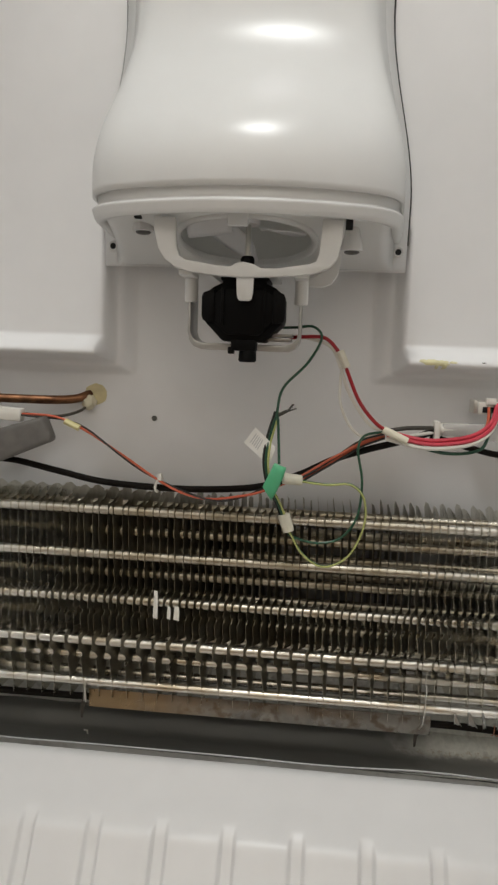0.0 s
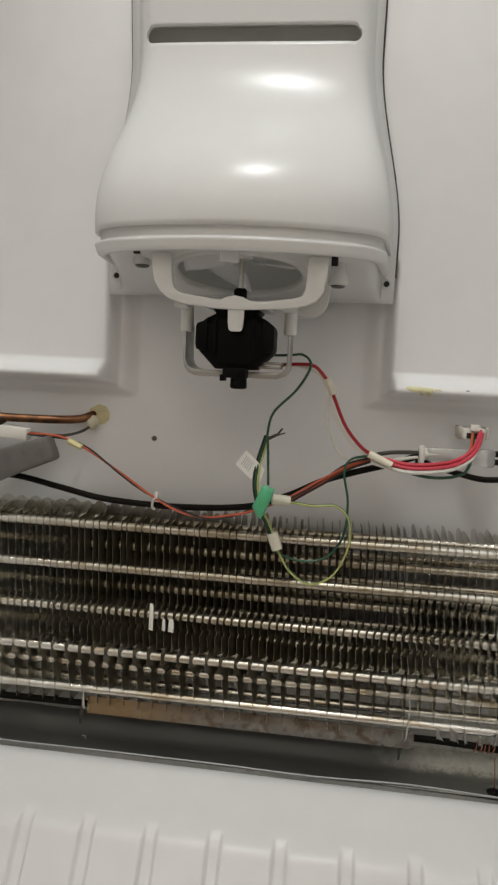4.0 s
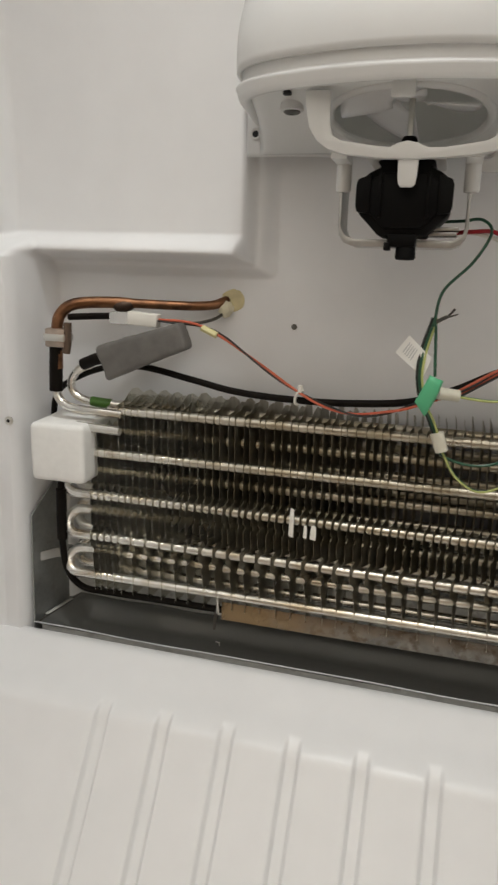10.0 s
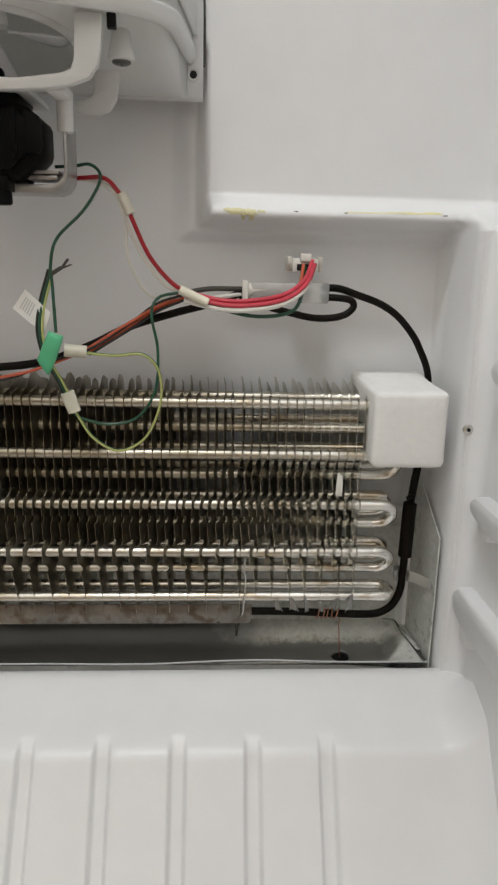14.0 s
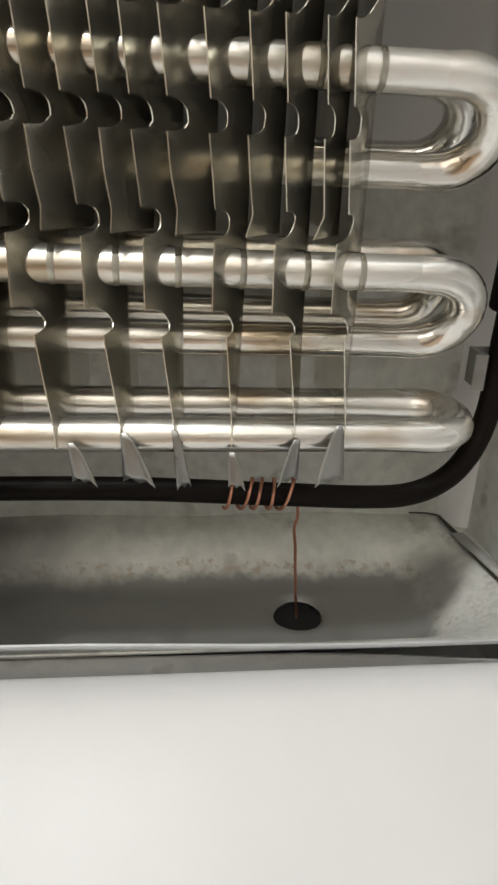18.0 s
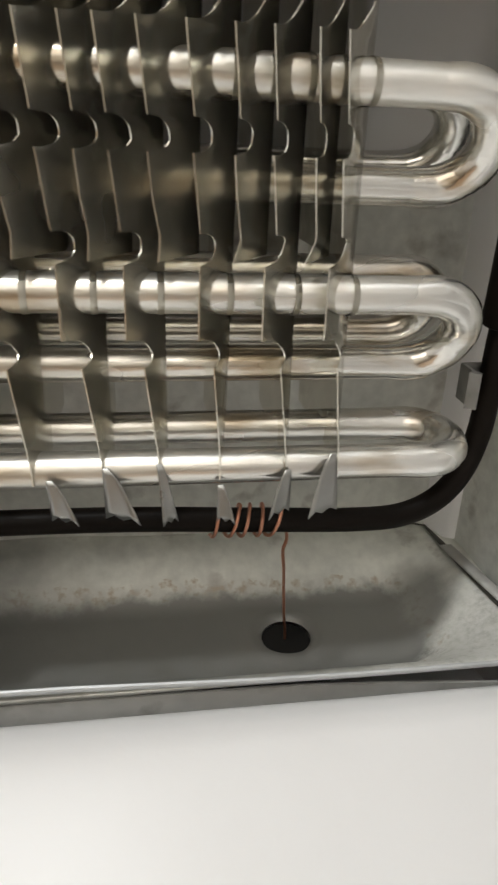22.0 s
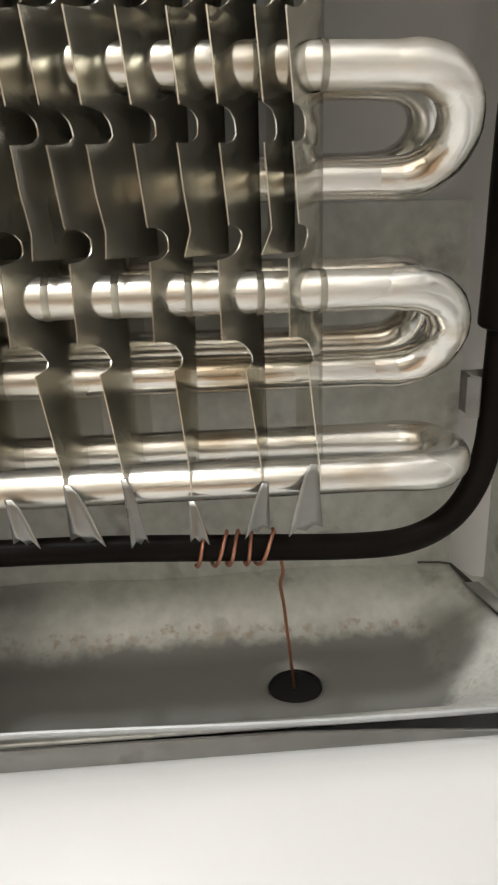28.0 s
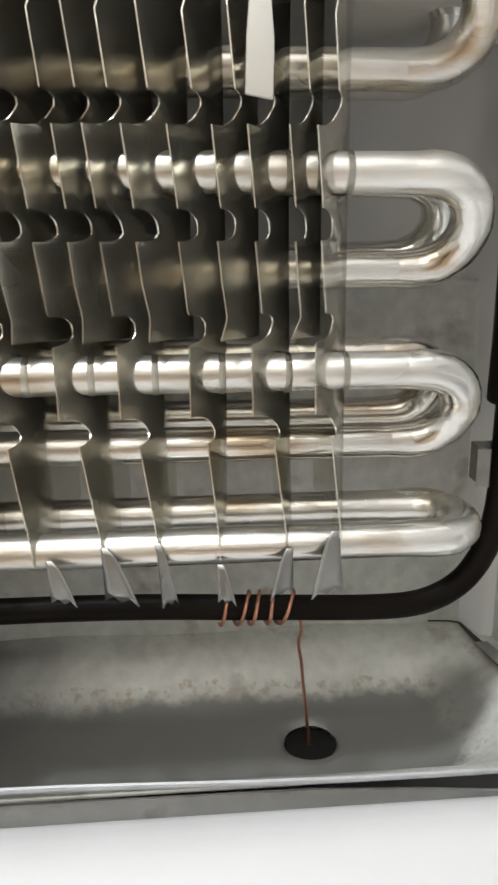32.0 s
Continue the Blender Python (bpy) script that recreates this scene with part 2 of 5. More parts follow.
W_ORANGE, W_GREY = wire_mat("orange_red_wire", (0.56, 0.115, 0.055)), wire_mat("dark_grey_wire", (0.06, 0.055, 0.045))


# ---- mesh helpers ----
def thing(name, label, category, at=(0, 0, 0), group="", kind=""):
    ob = new(name)
    ob.empty_display_size = 0.02
    ob.location = at
    return tagged(ob, label, category, group, kind)


def mesh_from(name, verts, faces, material, smooth=True):
    me = bpy.data.meshes.new(name)
    me.from_pydata([tuple(v) for v in verts], [], faces)
    me.materials.append(material)
    me.polygons.foreach_set("use_smooth", [smooth] * len(me.polygons))
    me.update()
    return me


def part(name, bm, material, parent=None, label="", smooth=True, kind="", angle=40):
    """Links a bmesh, or a mesh, as one mesh object under a thing or under a part."""
    if isinstance(bm, bpy.types.Mesh):
        me = bm
    else:
        bmesh.ops.recalc_face_normals(bm, faces=bm.faces)
        if smooth:
            for e in bm.edges:
                if len(e.link_faces) == 2 and e.calc_face_angle(0) > radians(angle):
                    e.smooth = False
        me = bpy.data.meshes.new(name)
        bm.to_mesh(me)
        bm.free()
        me.materials.append(material)
        me.polygons.foreach_set("use_smooth", [smooth] * len(me.polygons))
    ob = new(name, me)
    if parent is not None:
        ob.parent = parent
        # a part stands at the origin, so only a thing's own place is taken back
        ob.matrix_parent_inverse = Matrix.Translation(-parent.location) if parent.parent is None else Matrix()
    if label or kind:
        tagged(ob, label, "", "", kind)
    return ob


def box(x0, x1, y0, y1, z0, z1, bevel=0.0, segs=2, m=None):
    bm = bmesh.new()
    bmesh.ops.create_cube(bm, size=1.0)
    for v in bm.verts:
        v.co = Vector(((x0 + x1) / 2 + v.co.x * (x1 - x0), (y0 + y1) / 2 + v.co.y * (y1 - y0), (z0 + z1) / 2 + v.co.z * (z1 - z0)))
    if bevel:
        bmesh.ops.bevel(bm, geom=bm.edges[:], offset=bevel, segments=segs, profile=0.5, affect="EDGES")
    if m is not None:
        bm.transform(m)
    return bm


def join(*bms):
    out = bms[0]
    for other in bms[1:]:
        tmp = bpy.data.meshes.new("tmp")
        other.to_mesh(tmp)
        other.free()
        out.from_mesh(tmp)
        bpy.data.meshes.remove(tmp)
    return out


def spline(points, per=8):
    """A Catmull-Rom line through the points."""
    pts = [Vector(p) for p in points]
    if len(pts) < 3:
        return pts
    ext = [pts[0] * 2 - pts[1]] + pts + [pts[-1] * 2 - pts[-2]]
    out = []
    for a, b, c, d in zip(ext, ext[1:], ext[2:], ext[3:]):
        for k in range(per):
            t = k / per
            out.append(0.5 * (2 * b + (c - a) * t + (2 * a - 5 * b + 4 * c - d) * t * t + (3 * b - a - 3 * c + d) * t ** 3))
    return out + [pts[-1]]


def sweep(line, radius, sides=10, flat=1.0, ends=True):
    """A round or flattened rod along a line; radius may be a function of 0..1."""
    line = [Vector(p) for p in line]
    verts, faces = [], []
    n = len(line)
    up = None
    for i, p in enumerate(line):
        d = (line[min(i + 1, n - 1)] - line[max(i - 1, 0)]).normalized()
        if up is None:
            up = Vector((0, 0, 1)) if abs(d.z) < 0.9 else Vector((0, 1, 0))
        side = d.cross(up).normalized()
        up = side.cross(d).normalized()
        r = radius(i / (n - 1)) if callable(radius) else radius
        for k in range(sides):
            a = 2 * math.pi * k / sides
            verts.append(p + side * (r * math.cos(a)) + up * (r * flat * math.sin(a)))
    for i in range(n - 1):
        for k in range(sides):
            k2 = (k + 1) % sides
            faces.append((i * sides + k, i * sides + k2, (i + 1) * sides + k2, (i + 1) * sides + k))
    if ends:
        faces.append(tuple(range(sides))[::-1])
        faces.append(tuple((n - 1) * sides + k for k in range(sides)))
    bm = bmesh.new()
    vs = [bm.verts.new(v) for v in verts]
    for fc in faces:
        bm.faces.new([vs[k] for k in fc])
    return bm


def plate(outline, y0, y1, axis="y", bevel=0.0, m=None):
    """A plate from an outline in the plane across the axis, from y0 to y1 along it."""
    bm = bmesh.new()
    def at(a, b, c):
        return {"y": (a, c, b), "x": (c, a, b), "z": (a, b, c)}[axis]
    vs = [bm.verts.new(at(a, b, y0)) for a, b in outline]
    f = bm.faces.new(vs)
    geo = bmesh.ops.extrude_face_region(bm, geom=[f])
    shift = Vector(at(0, 0, y1 - y0))
    bmesh.ops.translate(bm, verts=[v for v in geo["geom"] if isinstance(v, bmesh.types.BMVert)], vec=shift)
    if bevel:
        bmesh.ops.recalc_face_normals(bm, faces=bm.faces)
        edges = [e for e in bm.edges if e.calc_face_angle(0) > 0.6]
        bmesh.ops.bevel(bm, geom=edges, offset=bevel, segments=2, profile=0.5, affect="EDGES")
    if m is not None:
        bm.transform(m)
    return bm


def lathe(profile, at, axis="z", steps=24, m=None):
    """A turned piece: (radius, height) pairs round an axis through at."""
    bm = bmesh.new()
    rings = []
    for r, h in profile:
        ring = []
        for k in range(steps):
            a = 2 * math.pi * k / steps
            c, s = r * math.cos(a), r * math.sin(a)
            co = {"z": (c, s, h), "y": (c, h, s), "x": (h, c, s)}[axis]
            ring.append(bm.verts.new(Vector(at) + Vector(co)))
        rings.append(ring)
    for a, b in zip(rings, rings[1:]):
        for k in range(steps):
            bm.faces.new((a[k], a[(k + 1) % steps], b[(k + 1) % steps], b[k]))
    bm.faces.new(rings[0][::-1])
    bm.faces.new(rings[-1])
    if m is not None:
        bm.transform(m)
    return bm


def smooth01(x, a, b):
    t = min(1.0, max(0.0, (x - a) / (b - a)))
    return t * t * (3 - 2 * t)


def lerp(a, b, t):
    return a + (b - a) * t


def lines(*spans):
    """Grid stations: (from, to, step) spans joined."""
    out = []
    for a, b, s in spans:
        n = max(1, round((b - a) / s))
        out += [a + (b - a) * k / n for k in range(n)]
    return out + [spans[-1][1]]


def sheet(name, us, vs, at, material, back=None):
    """A moulded sheet over a grid; back: a function giving the far side, for thickness."""
    nu, nv = len(us), len(vs)
    verts = [at(u, v) for v in vs for u in us]
    faces = [(j * nu + i, j * nu + i + 1, (j + 1) * nu + i + 1, (j + 1) * nu + i) for j in range(nv - 1) for i in range(nu - 1)]
    if back:
        base = len(verts)
        rim = [i for i in range(nu)] + [j * nu + nu - 1 for j in range(1, nv)] + [(nv - 1) * nu + i for i in range(nu - 2, -1, -1)] + [j * nu for j in range(nv - 2, 0, -1)]
        rim_uv = [(us[i], vs[0]) for i in range(nu)] + [(us[-1], vs[j]) for j in range(1, nv)] + [(us[i], vs[-1]) for i in range(nu - 2, -1, -1)] + [(us[0], vs[j]) for j in range(nv - 2, 0, -1)]
        verts += [back(u, v) for u, v in rim_uv]
        n = len(rim)
        faces += [(rim[k], base + k, base + (k + 1) % n, rim[(k + 1) % n]) for k in range(n)]
        faces.append(tuple(base + k for k in range(n)))
    return mesh_from(name, verts, faces, material)


# ---- the cabinet: back wall, side walls, floor, ceiling ----
def hinge(z):
    """How far above the bend at 0.41 m, with the bend rounded."""
    return 0.0 if z < 0.35 else z - 0.41 if z > 0.47 else (z - 0.35) ** 2 / 0.24


def wall_y(x, z):
    """The moulded back wall: upper face, lipped ledge, recess behind the coil, side posts."""
    ax = abs(x)
    upper, recess = 0.492 - 0.134 * hinge(z), 0.511
    # how far into the recess: a steep edge, then a gentler foot
    tx = max(0.0, (0.1175 - ax) / 0.0260) * (1 - smooth01(z, 0.42, 0.43))
    tz = max(0.0, (0.3255 - z) / 0.0160)
    t = min(1.3, (tx ** 8 + tz ** 8) ** 0.125)
    y = lerp(upper, recess, 0.62 * smooth01(t, 0.0, 0.42) + 0.38 * smooth01(t, 0.40, 1.0))
    # lip of the ledge
    lip = smooth01(z, 0.3215, 0.3275) * (1 - smooth01(z, 0.3285, 0.342)) * smooth01(ax, 0.112, 0.119)
    y -= 0.014 * lip
    # the recess leans back behind the coil
    y += 0.016 * (1 - smooth01(z, 0.09, 0.26)) * (1 - smooth01(ax, 0.266, 0.274))
    # side posts
    post = smooth01(ax, 0.2775, 0.2845) * (1 - smooth01(z, 0.320, 0.338))
    y = lerp(y, 0.447, post)
    y = lerp(y, 0.452, smooth01(ax, 0.299, 0.318) * smooth01(z, 0.32, 0.36))
    return y


xs = lines((-0.33, -0.255, 0.0025), (-0.255, -0.125, 0.01), (-0.125, -0.088, 0.001), (-0.088, 0.088, 0.011), (0.088, 0.125, 0.001), (0.125, 0.255, 0.01), (0.255, 0.33, 0.0025))
zs = lines((-0.03, 0.30, 0.01), (0.30, 0.345, 0.001), (0.345, 0.36, 0.003), (0.36, 0.41, 0.005), (0.41, 0.44, 0.0025), (0.44, 0.48, 0.005), (0.48, 1.27, 0.02))
tagged(new("wall_back", sheet("wall_back", xs, zs, lambda x, z: (x, wall_y(x, z), z), LINER, lambda x, z: (x, 0.60, z))),
       "white moulded plastic freezer back wall with a lipped recess", "wall", kind="structure")

for sgn, nm in ((-1, "wall_left"), (1, "wall_right")):
    bm = box(sgn * 0.318 if sgn > 0 else -0.36, 0.36 if sgn > 0 else -0.318, -0.12, 0.60, -0.30, 1.30)
    tagged(part(nm, bm, LINER), "white plastic freezer side wall", "wall", kind="structure")
for sgn, nm, face in ((-1, "wall_left_lower", 0.3060), (1, "wall_right_lower", 0.2965)):
    cove = [(face - 0.012 + 0.012 * math.cos(k * math.pi / 16), 0.4355 + 0.012 * math.sin(k * math.pi / 16)) for k in range(9)]
    ring_ = [(0.345, -0.12), (face, -0.12)] + cove + [(0.345, 0.4475)]
    bm = plate([(sgn * a, b) for a, b in ring_], -0.25, 0.3235, axis="z")
    bmesh.ops.recalc_face_normals(bm, faces=bm.faces)
    bmesh.ops.bevel(bm, geom=[e for e in bm.edges if all(v.co.z > 0.32 for v in e.verts) and min(abs(v.co.x) for v in e.verts) < 0.34], offset=0.006, segments=3, profile=0.5, affect="EDGES")
    tagged(part(nm, bm, LINER), "white plastic lower side wall with a moulded ledge", "wall", kind="structure")
tagged(part("ceiling", box(-0.36, 0.36, -0.12, 0.60, 1.25, 1.30), LINER), "white plastic freezer ceiling", "ceiling", kind="structure")


def along(profile, n):
    """Evenly spaced points on a smoothed profile line."""
    line = spline([(0, a, b) for a, b in profile], 6)
    cuts = [0.0]
    for p, q in zip(line, line[1:]):
        cuts.append(cuts[-1] + (q - p).length)
    out, k = [], 0
    for i in range(n):
        d = cuts[-1] * i / (n - 1)
        while k < len(cuts) - 2 and cuts[k + 1] < d:
            k += 1
        out.append(line[k].lerp(line[k + 1], (d - cuts[k]) / max(1e-9, cuts[k + 1] - cuts[k])))
    return out


# the hump over the machine room: a sill below the pan, then a ribbed slope down to the floor
crest = along([(0.5400, -0.016), (0.4900, -0.013), (0.4740, -0.008), (0.4660, 0.002), (0.4640, 0.0070), (0.4610, 0.0084), (0.4570, 0.0090), (0.4554, 0.0125), (0.4545, 0.0182), (0.4505, 0.0201), (0.4462, 0.0205), (0.4405, 0.0190), (0.420, 0.0100), (0.402, 0.0034), (0.3945, 0.0004), (0.3905, -0.0026), (0.3870, -0.0078), (0.380, -0.0185), (0.366, -0.039)], 150)
slope = [Vector((0, lerp(0.366, 0.23, k / 8), lerp(-0.039, -0.228, k / 8))) for k in range(1, 9)]
ground = [Vector((0, y, -0.236)) for y in (0.215, 0.1, -0.12)]
profile = crest + slope + ground


def rib_cut(x):
    best = 1.0
    for k in range(-4, 5):
        best = min(best, abs(x - (0.0065 + 0.0472 * k)))
    return 1 - smooth01(best, 0.0030, 0.0064)


def floor_at(x, i):
    p = profile[i]
    on = smooth01(-p.y, -0.4060, -0.3840) * smooth01(p.y, 0.22, 0.24)
    cut = 0.0050 * rib_cut(x) * on
    face = 0.3060 if x < 0 else 0.2965
    side = min(1.0, max(0.0, (abs(x) - face + 0.032) / 0.034)) ** 2.4 * smooth01(-p.y, -0.450, -0.415)
    return (x, p.y + cut * 0.8, p.z - cut * 0.6 + 0.024 * side)


fx = lines((-0.33, -0.26, 0.003), (-0.26, 0.255, 0.006), (0.255, 0.33, 0.003))
for k in range(-4, 5):
    fx += [0.0065 + 0.0472 * k + s_ * d for s_ in (-1, 1) for d in (0.0028, 0.0036, 0.0042, 0.0047, 0.0052, 0.0058, 0.0066)]
fx = sorted(set(round(v, 5) for v in fx))
tagged(new("floor", sheet("floor", fx, list(range(len(profile))), floor_at, LINER, lambda x, i: (x, profile[i].y, -0.30))),
       "white plastic freezer floor with a ribbed sloping hump", "floor", kind="structure")

# the room behind the camera
tagged(part("room_wall", join(box(-2.2, -2.1, -3.2, 0.8, -0.4, 2.0), box(2.1, 2.2, -3.2, 0.8, -0.4, 2.0), box(-2.2, 2.2, -3.3, -3.2, -0.4, 2.0), box(-2.2, 2.2, 0.8, 0.9, -0.4, 2.0)), PAINT), "beige painted room walls", "wall", kind="structure")
tagged(part("room_ceiling", box(-2.2, 2.2, -3.3, 0.9, 2.0, 2.1), PAINT), "pale painted room ceiling", "ceiling", kind="structure")
tagged(part("room_floor", box(-2.2, 2.2, -3.3, 0.9, -0.5, -0.4), FLOORING), "brown room floor", "floor", kind="structure")
tagged(part("plinth", box(-0.36, 0.36, -0.06, 0.60, -0.40, -0.3002), LINER), "white freezer base standing on the room floor", "base", kind="structure")


# ---- air duct and fan housing ----
LEAN_BACK = 0.134


def wall_face(z):
    return 0.492 - LEAN_BACK * hinge(z)


def flare(u):
    return smooth01(u, -0.008, 0.108) * (1 - smooth01(u, 0.089, 0.170))


FLARE = [0.0]
for k_ in range(160):
    FLARE.append(FLARE[-1] + flare((k_ + 0.5) * 0.001))


def swell(z):
    u = min(159.999, max(0.0, (0.588 - z) * 1000))
    i = int(u)
    return lerp(FLARE[i], FLARE[i + 1], u - i) / FLARE[-1]


def duct_shape(z):
    """Half width of the face, half width at the wall, and the face's place at its middle."""
    s = smooth01(0.588 - z, 0.020, 0.148)
    return 0.0765 + 0.024 * s, 0.0885 + 0.0205 * s, (0.446 - LEAN_BACK * (z - 0.573)) - 0.086 * swell(z)


def duct_line(z, shrink=0.0, n=40):
    """One level of the duct: from the wall round the face to the wall."""
    hf, hb, yf = duct_shape(z)
    hf, hb, yf = hf - shrink, hb - shrink, yf + shrink
    yb = wall_face(z) - 0.0005
    bow = 0.026 * swell(z)
    r = 0.011 + 0.012 * swell(z)
    pts = []
    side = Vector((hb - hf, yb - (yf + bow), 0)).normalized()
    half = []
    flat = max(0.01, hf - r)
    for k in range(n // 4 + 1):
        x = flat * k / (n // 4)
        half.append(Vector((x, yf + bow * (x / hf) ** 2, z)))
    a = half[-1]
    end = Vector((hf + side.x * r, yf + bow + side.y * r, z))
    ctrl = Vector((hf, yf + bow * 1.0, z))
    for k in range(1, 9):
        t = k / 8
        half.append(a * (1 - t) ** 2 + ctrl * 2 * t * (1 - t) + end * t * t)
    base = Vector((hb, yb, z))
    for k in range(1, 5):
        half.append(end.lerp(base, k / 4))
    left = [Vector((-p.x, p.y, p.z)) for p in half[::-1]]
    return left + half[1:]


def loft(rings, close=False):
    n = len(rings[0])
    verts = [v for r in rings for v in r]
    faces = [(j * n + i, j * n + i + 1, (j + 1) * n + i + 1, (j + 1) * n + i) for j in range(len(rings) - 1) for i in range(n - 1)]
    return verts, faces


duct = thing("air_duct", "white plastic air duct with slots and a bell-shaped fan housing", "air duct", at=(0, 0.49, 0.5))
SLOTZ = (0.5725, 0.772, 0.978)
levels = lines((0.4290, 0.60, 0.004), (0.60, 1.25, 0.01))
outer = [duct_line(z) for z in levels]
inner = [duct_line(z, 0.0022) for z in levels[::-1]]
verts, faces = loft(outer + [inner[0]] + inner + [outer[0]])
shell = part("shell", mesh_from("shell", verts, faces, DUCT), DUCT, duct)
for z in SLOTZ:
    yf = duct_shape(z)[2]
    def stadium(x0, x1, r, n=8):
        return [(x1 + r * math.cos(a), z + r * math.sin(a)) for a in [(-0.5 + k / n) * math.pi for k in range(n + 1)]] + [(x0 - r * math.cos(a), z - r * math.sin(a)) for a in [(-0.5 + k / n) * math.pi for k in range(n + 1)]]
    tool = new("slot_tool", bpy.data.meshes.new("slot_tool"))
    bm = plate(stadium(-0.0705, 0.0705, 0.0058), yf - 0.02, yf + 0.016)
    bmesh.ops.recalc_face_normals(bm, faces=bm.faces)
    bm.to_mesh(tool.data)
    bm.free()
    cut = shell.modifiers.new("slot", "BOOLEAN")
    cut.operation, cut.object, cut.solver = "DIFFERENCE", tool, "EXACT"
bpy.context.view_layer.update()
cut_mesh = bpy.data.meshes.new_from_object(shell.evaluated_get(bpy.context.evaluated_depsgraph_get()))
shell.modifiers.clear()
shell.data = cut_mesh
for ob in [o for o in scene.objects if o.name.startswith("slot_tool")]:
    bpy.data.objects.remove(ob)
for z in SLOTZ:
    yf = duct_shape(z)[2]
    part("slot_liner", box(-0.0785, 0.0785, yf + 0.0165, yf + 0.0185, z - 0.011, z + 0.011, 0.0005), SLOT, duct, "dark inside of an air slot")

# thin flange on the wall round the duct
fz = lines((0.3935, 0.44, 0.004), (0.44, 0.60, 0.005), (0.60, 1.25, 0.02))


def flange_at(u, z):
    hb = duct_shape(max(z, 0.437))[1] + 0.0035
    return (u * hb, wall_face(z) - 0.0045, z)


part("flange", sheet("flange", [-1 + k / 8 for k in range(17)], fz, flange_at, DUCT, lambda u, z: (flange_at(u, z)[0], wall_face(z) - 0.0020, z)), DUCT, duct)
# dark strips added in place of the shadow gap behind the flange edge
GAP = mat("dark_shadow_gap", (0.05, 0.05, 0.048), 0.7)
for s in (-1, 1):
    edge_ = [flange_at(s, z) for z in fz if z > (0.41 if s > 0 else 0.47)]
    part("shadow_gap", sweep([(p[0] + s * 0.0006, p[1] + 0.0030, p[2]) for p in edge_], 0.0008, 6), GAP, duct, "thin dark strip drawn for the shadow gap along the flange")
for s in (-1, 1):
    at = (s * 0.1065, wall_face(0.408) - 0.0046, 0.408)
    part("screw_ring", lathe([(0.0040, 0.0006), (0.0040, -0.0004), (0.0034, -0.0008), (0.0024, -0.0006), (0.0022, 0.0004)], at, "y", 20), DUCT, duct, "raised ring of a screw hole")
    part("screw_hole", lathe([(0.0023, 0.0006), (0.0022, -0.0002), (0.0012, -0.0003)], at, "y", 16), HOLE, duct, "dark screw hole")

# collar under the bell, with a groove above it
ring = []
for z, sh in ((0.434, 0.0026), (0.4264, 0.0034), (0.4254, 0.0026), (0.4243, 0.0005), (0.4234, 0.0), (0.4222, 0.0004), (0.4190, 0.0012), (0.4172, 0.0020), (0.4164, 0.0036), (0.4166, 0.0062), (0.4195, 0.0075), (0.434, 0.0078)):
    base = duct_line(0.437, sh)
    ring.append([Vector((p.x, p.y, z - 0.0028)) for p in base])
v, fcs = loft(ring)
collar = part("collar", mesh_from("collar", v, fcs, DUCT), DUCT, duct)

# underside with the fan opening
gx = lines((-0.103, -0.050, 0.005), (-0.050, 0.050, 0.0025), (0.050, 0.103, 0.005))


def rim_y(x):
    hf, hb, yf = duct_shape(0.437)
    return min(0.486, yf + 0.007 + 0.026 * (x / hf) ** 2 + 0.075 * smooth01(abs(x), 0.090, 0.106))


gv = [k / 36 for k in range(37)]
FAN_Y, FAN_R, FAN_D = 0.438, 0.0455, 0.0370


def under_at(x, t):
    return (x, lerp(rim_y(x), 0.4865, t), lerp(0.4182, 0.3945, smooth01(t, 0.0, 1.0) * 0.35 + t * 0.65))


uv, uf = [], []
for t in gv:
    for x in gx:
        uv.append(under_at(x, t))
m_ = len(gx)
for j in range(len(gv) - 1):
    for i in range(m_ - 1):
        xm = (gx[i] + gx[i + 1]) / 2
        if math.hypot(xm / FAN_R, (under_at(xm, (gv[j] + gv[j + 1]) / 2)[1] - FAN_Y) / FAN_D) < 1.0:
            continue
        uf.append((j * m_ + i, j * m_ + i + 1, (j + 1) * m_ + i + 1, (j + 1) * m_ + i))
under = part("underside", mesh_from("underside", uv, uf, DUCT), DUCT, duct)
md = under.modifiers.new("thick", "SOLIDIFY")
md.thickness, md.offset = 0.002, 1.0
mouth = []
for k in range(49):
    a_ = 2 * math.pi * k / 48
    x_, y_ = (FAN_R + 0.001) * math.cos(a_), FAN_Y + (FAN_D + 0.001) * math.sin(a_)
    mouth.append((x_, y_, under_at(x_, (y_ - rim_y(x_)) / (0.4865 - rim_y(x_)))[2] + 0.0004))
part("fan_mouth", sweep(mouth, 0.0026, 10), DUCT, duct, "rounded rim of the fan opening")
for s in (-1, 1):
    bx, bz = s * 0.0690 + 0.0015, 0.3985 if s > 0 else 0.4085
    boss = part("screw_boss", lathe([(0.0042, 0.016), (0.0058, 0.008), (0.0070, 0.002), (0.0068, 0.0004), (0.0056, 0.0)], (bx, 0.424, bz), "z", 24), DUCT, duct)
    part("screw", lathe([(0.0050, 0.0004), (0.0050, -0.0008), (0.0036, -0.0016), (0.0012, -0.0017), (0.0011, -0.0009)], (bx, 0.424, bz), "z", 18), SCREW, boss, "grey steel screw head")
    part("locking_slot", box(s * 0.0675 - 0.0020, s * 0.0675 + 0.0024, 0.4070, 0.4110, 0.4095 if s > 0 else 0.4140, 0.4190, 0.0003), HOLE, duct, "dark locking slot")
part("centre_tab", box(-0.0075, 0.0055, 0.3945, 0.3985, 0.4080, 0.4166, 0.0012), DUCT, duct)

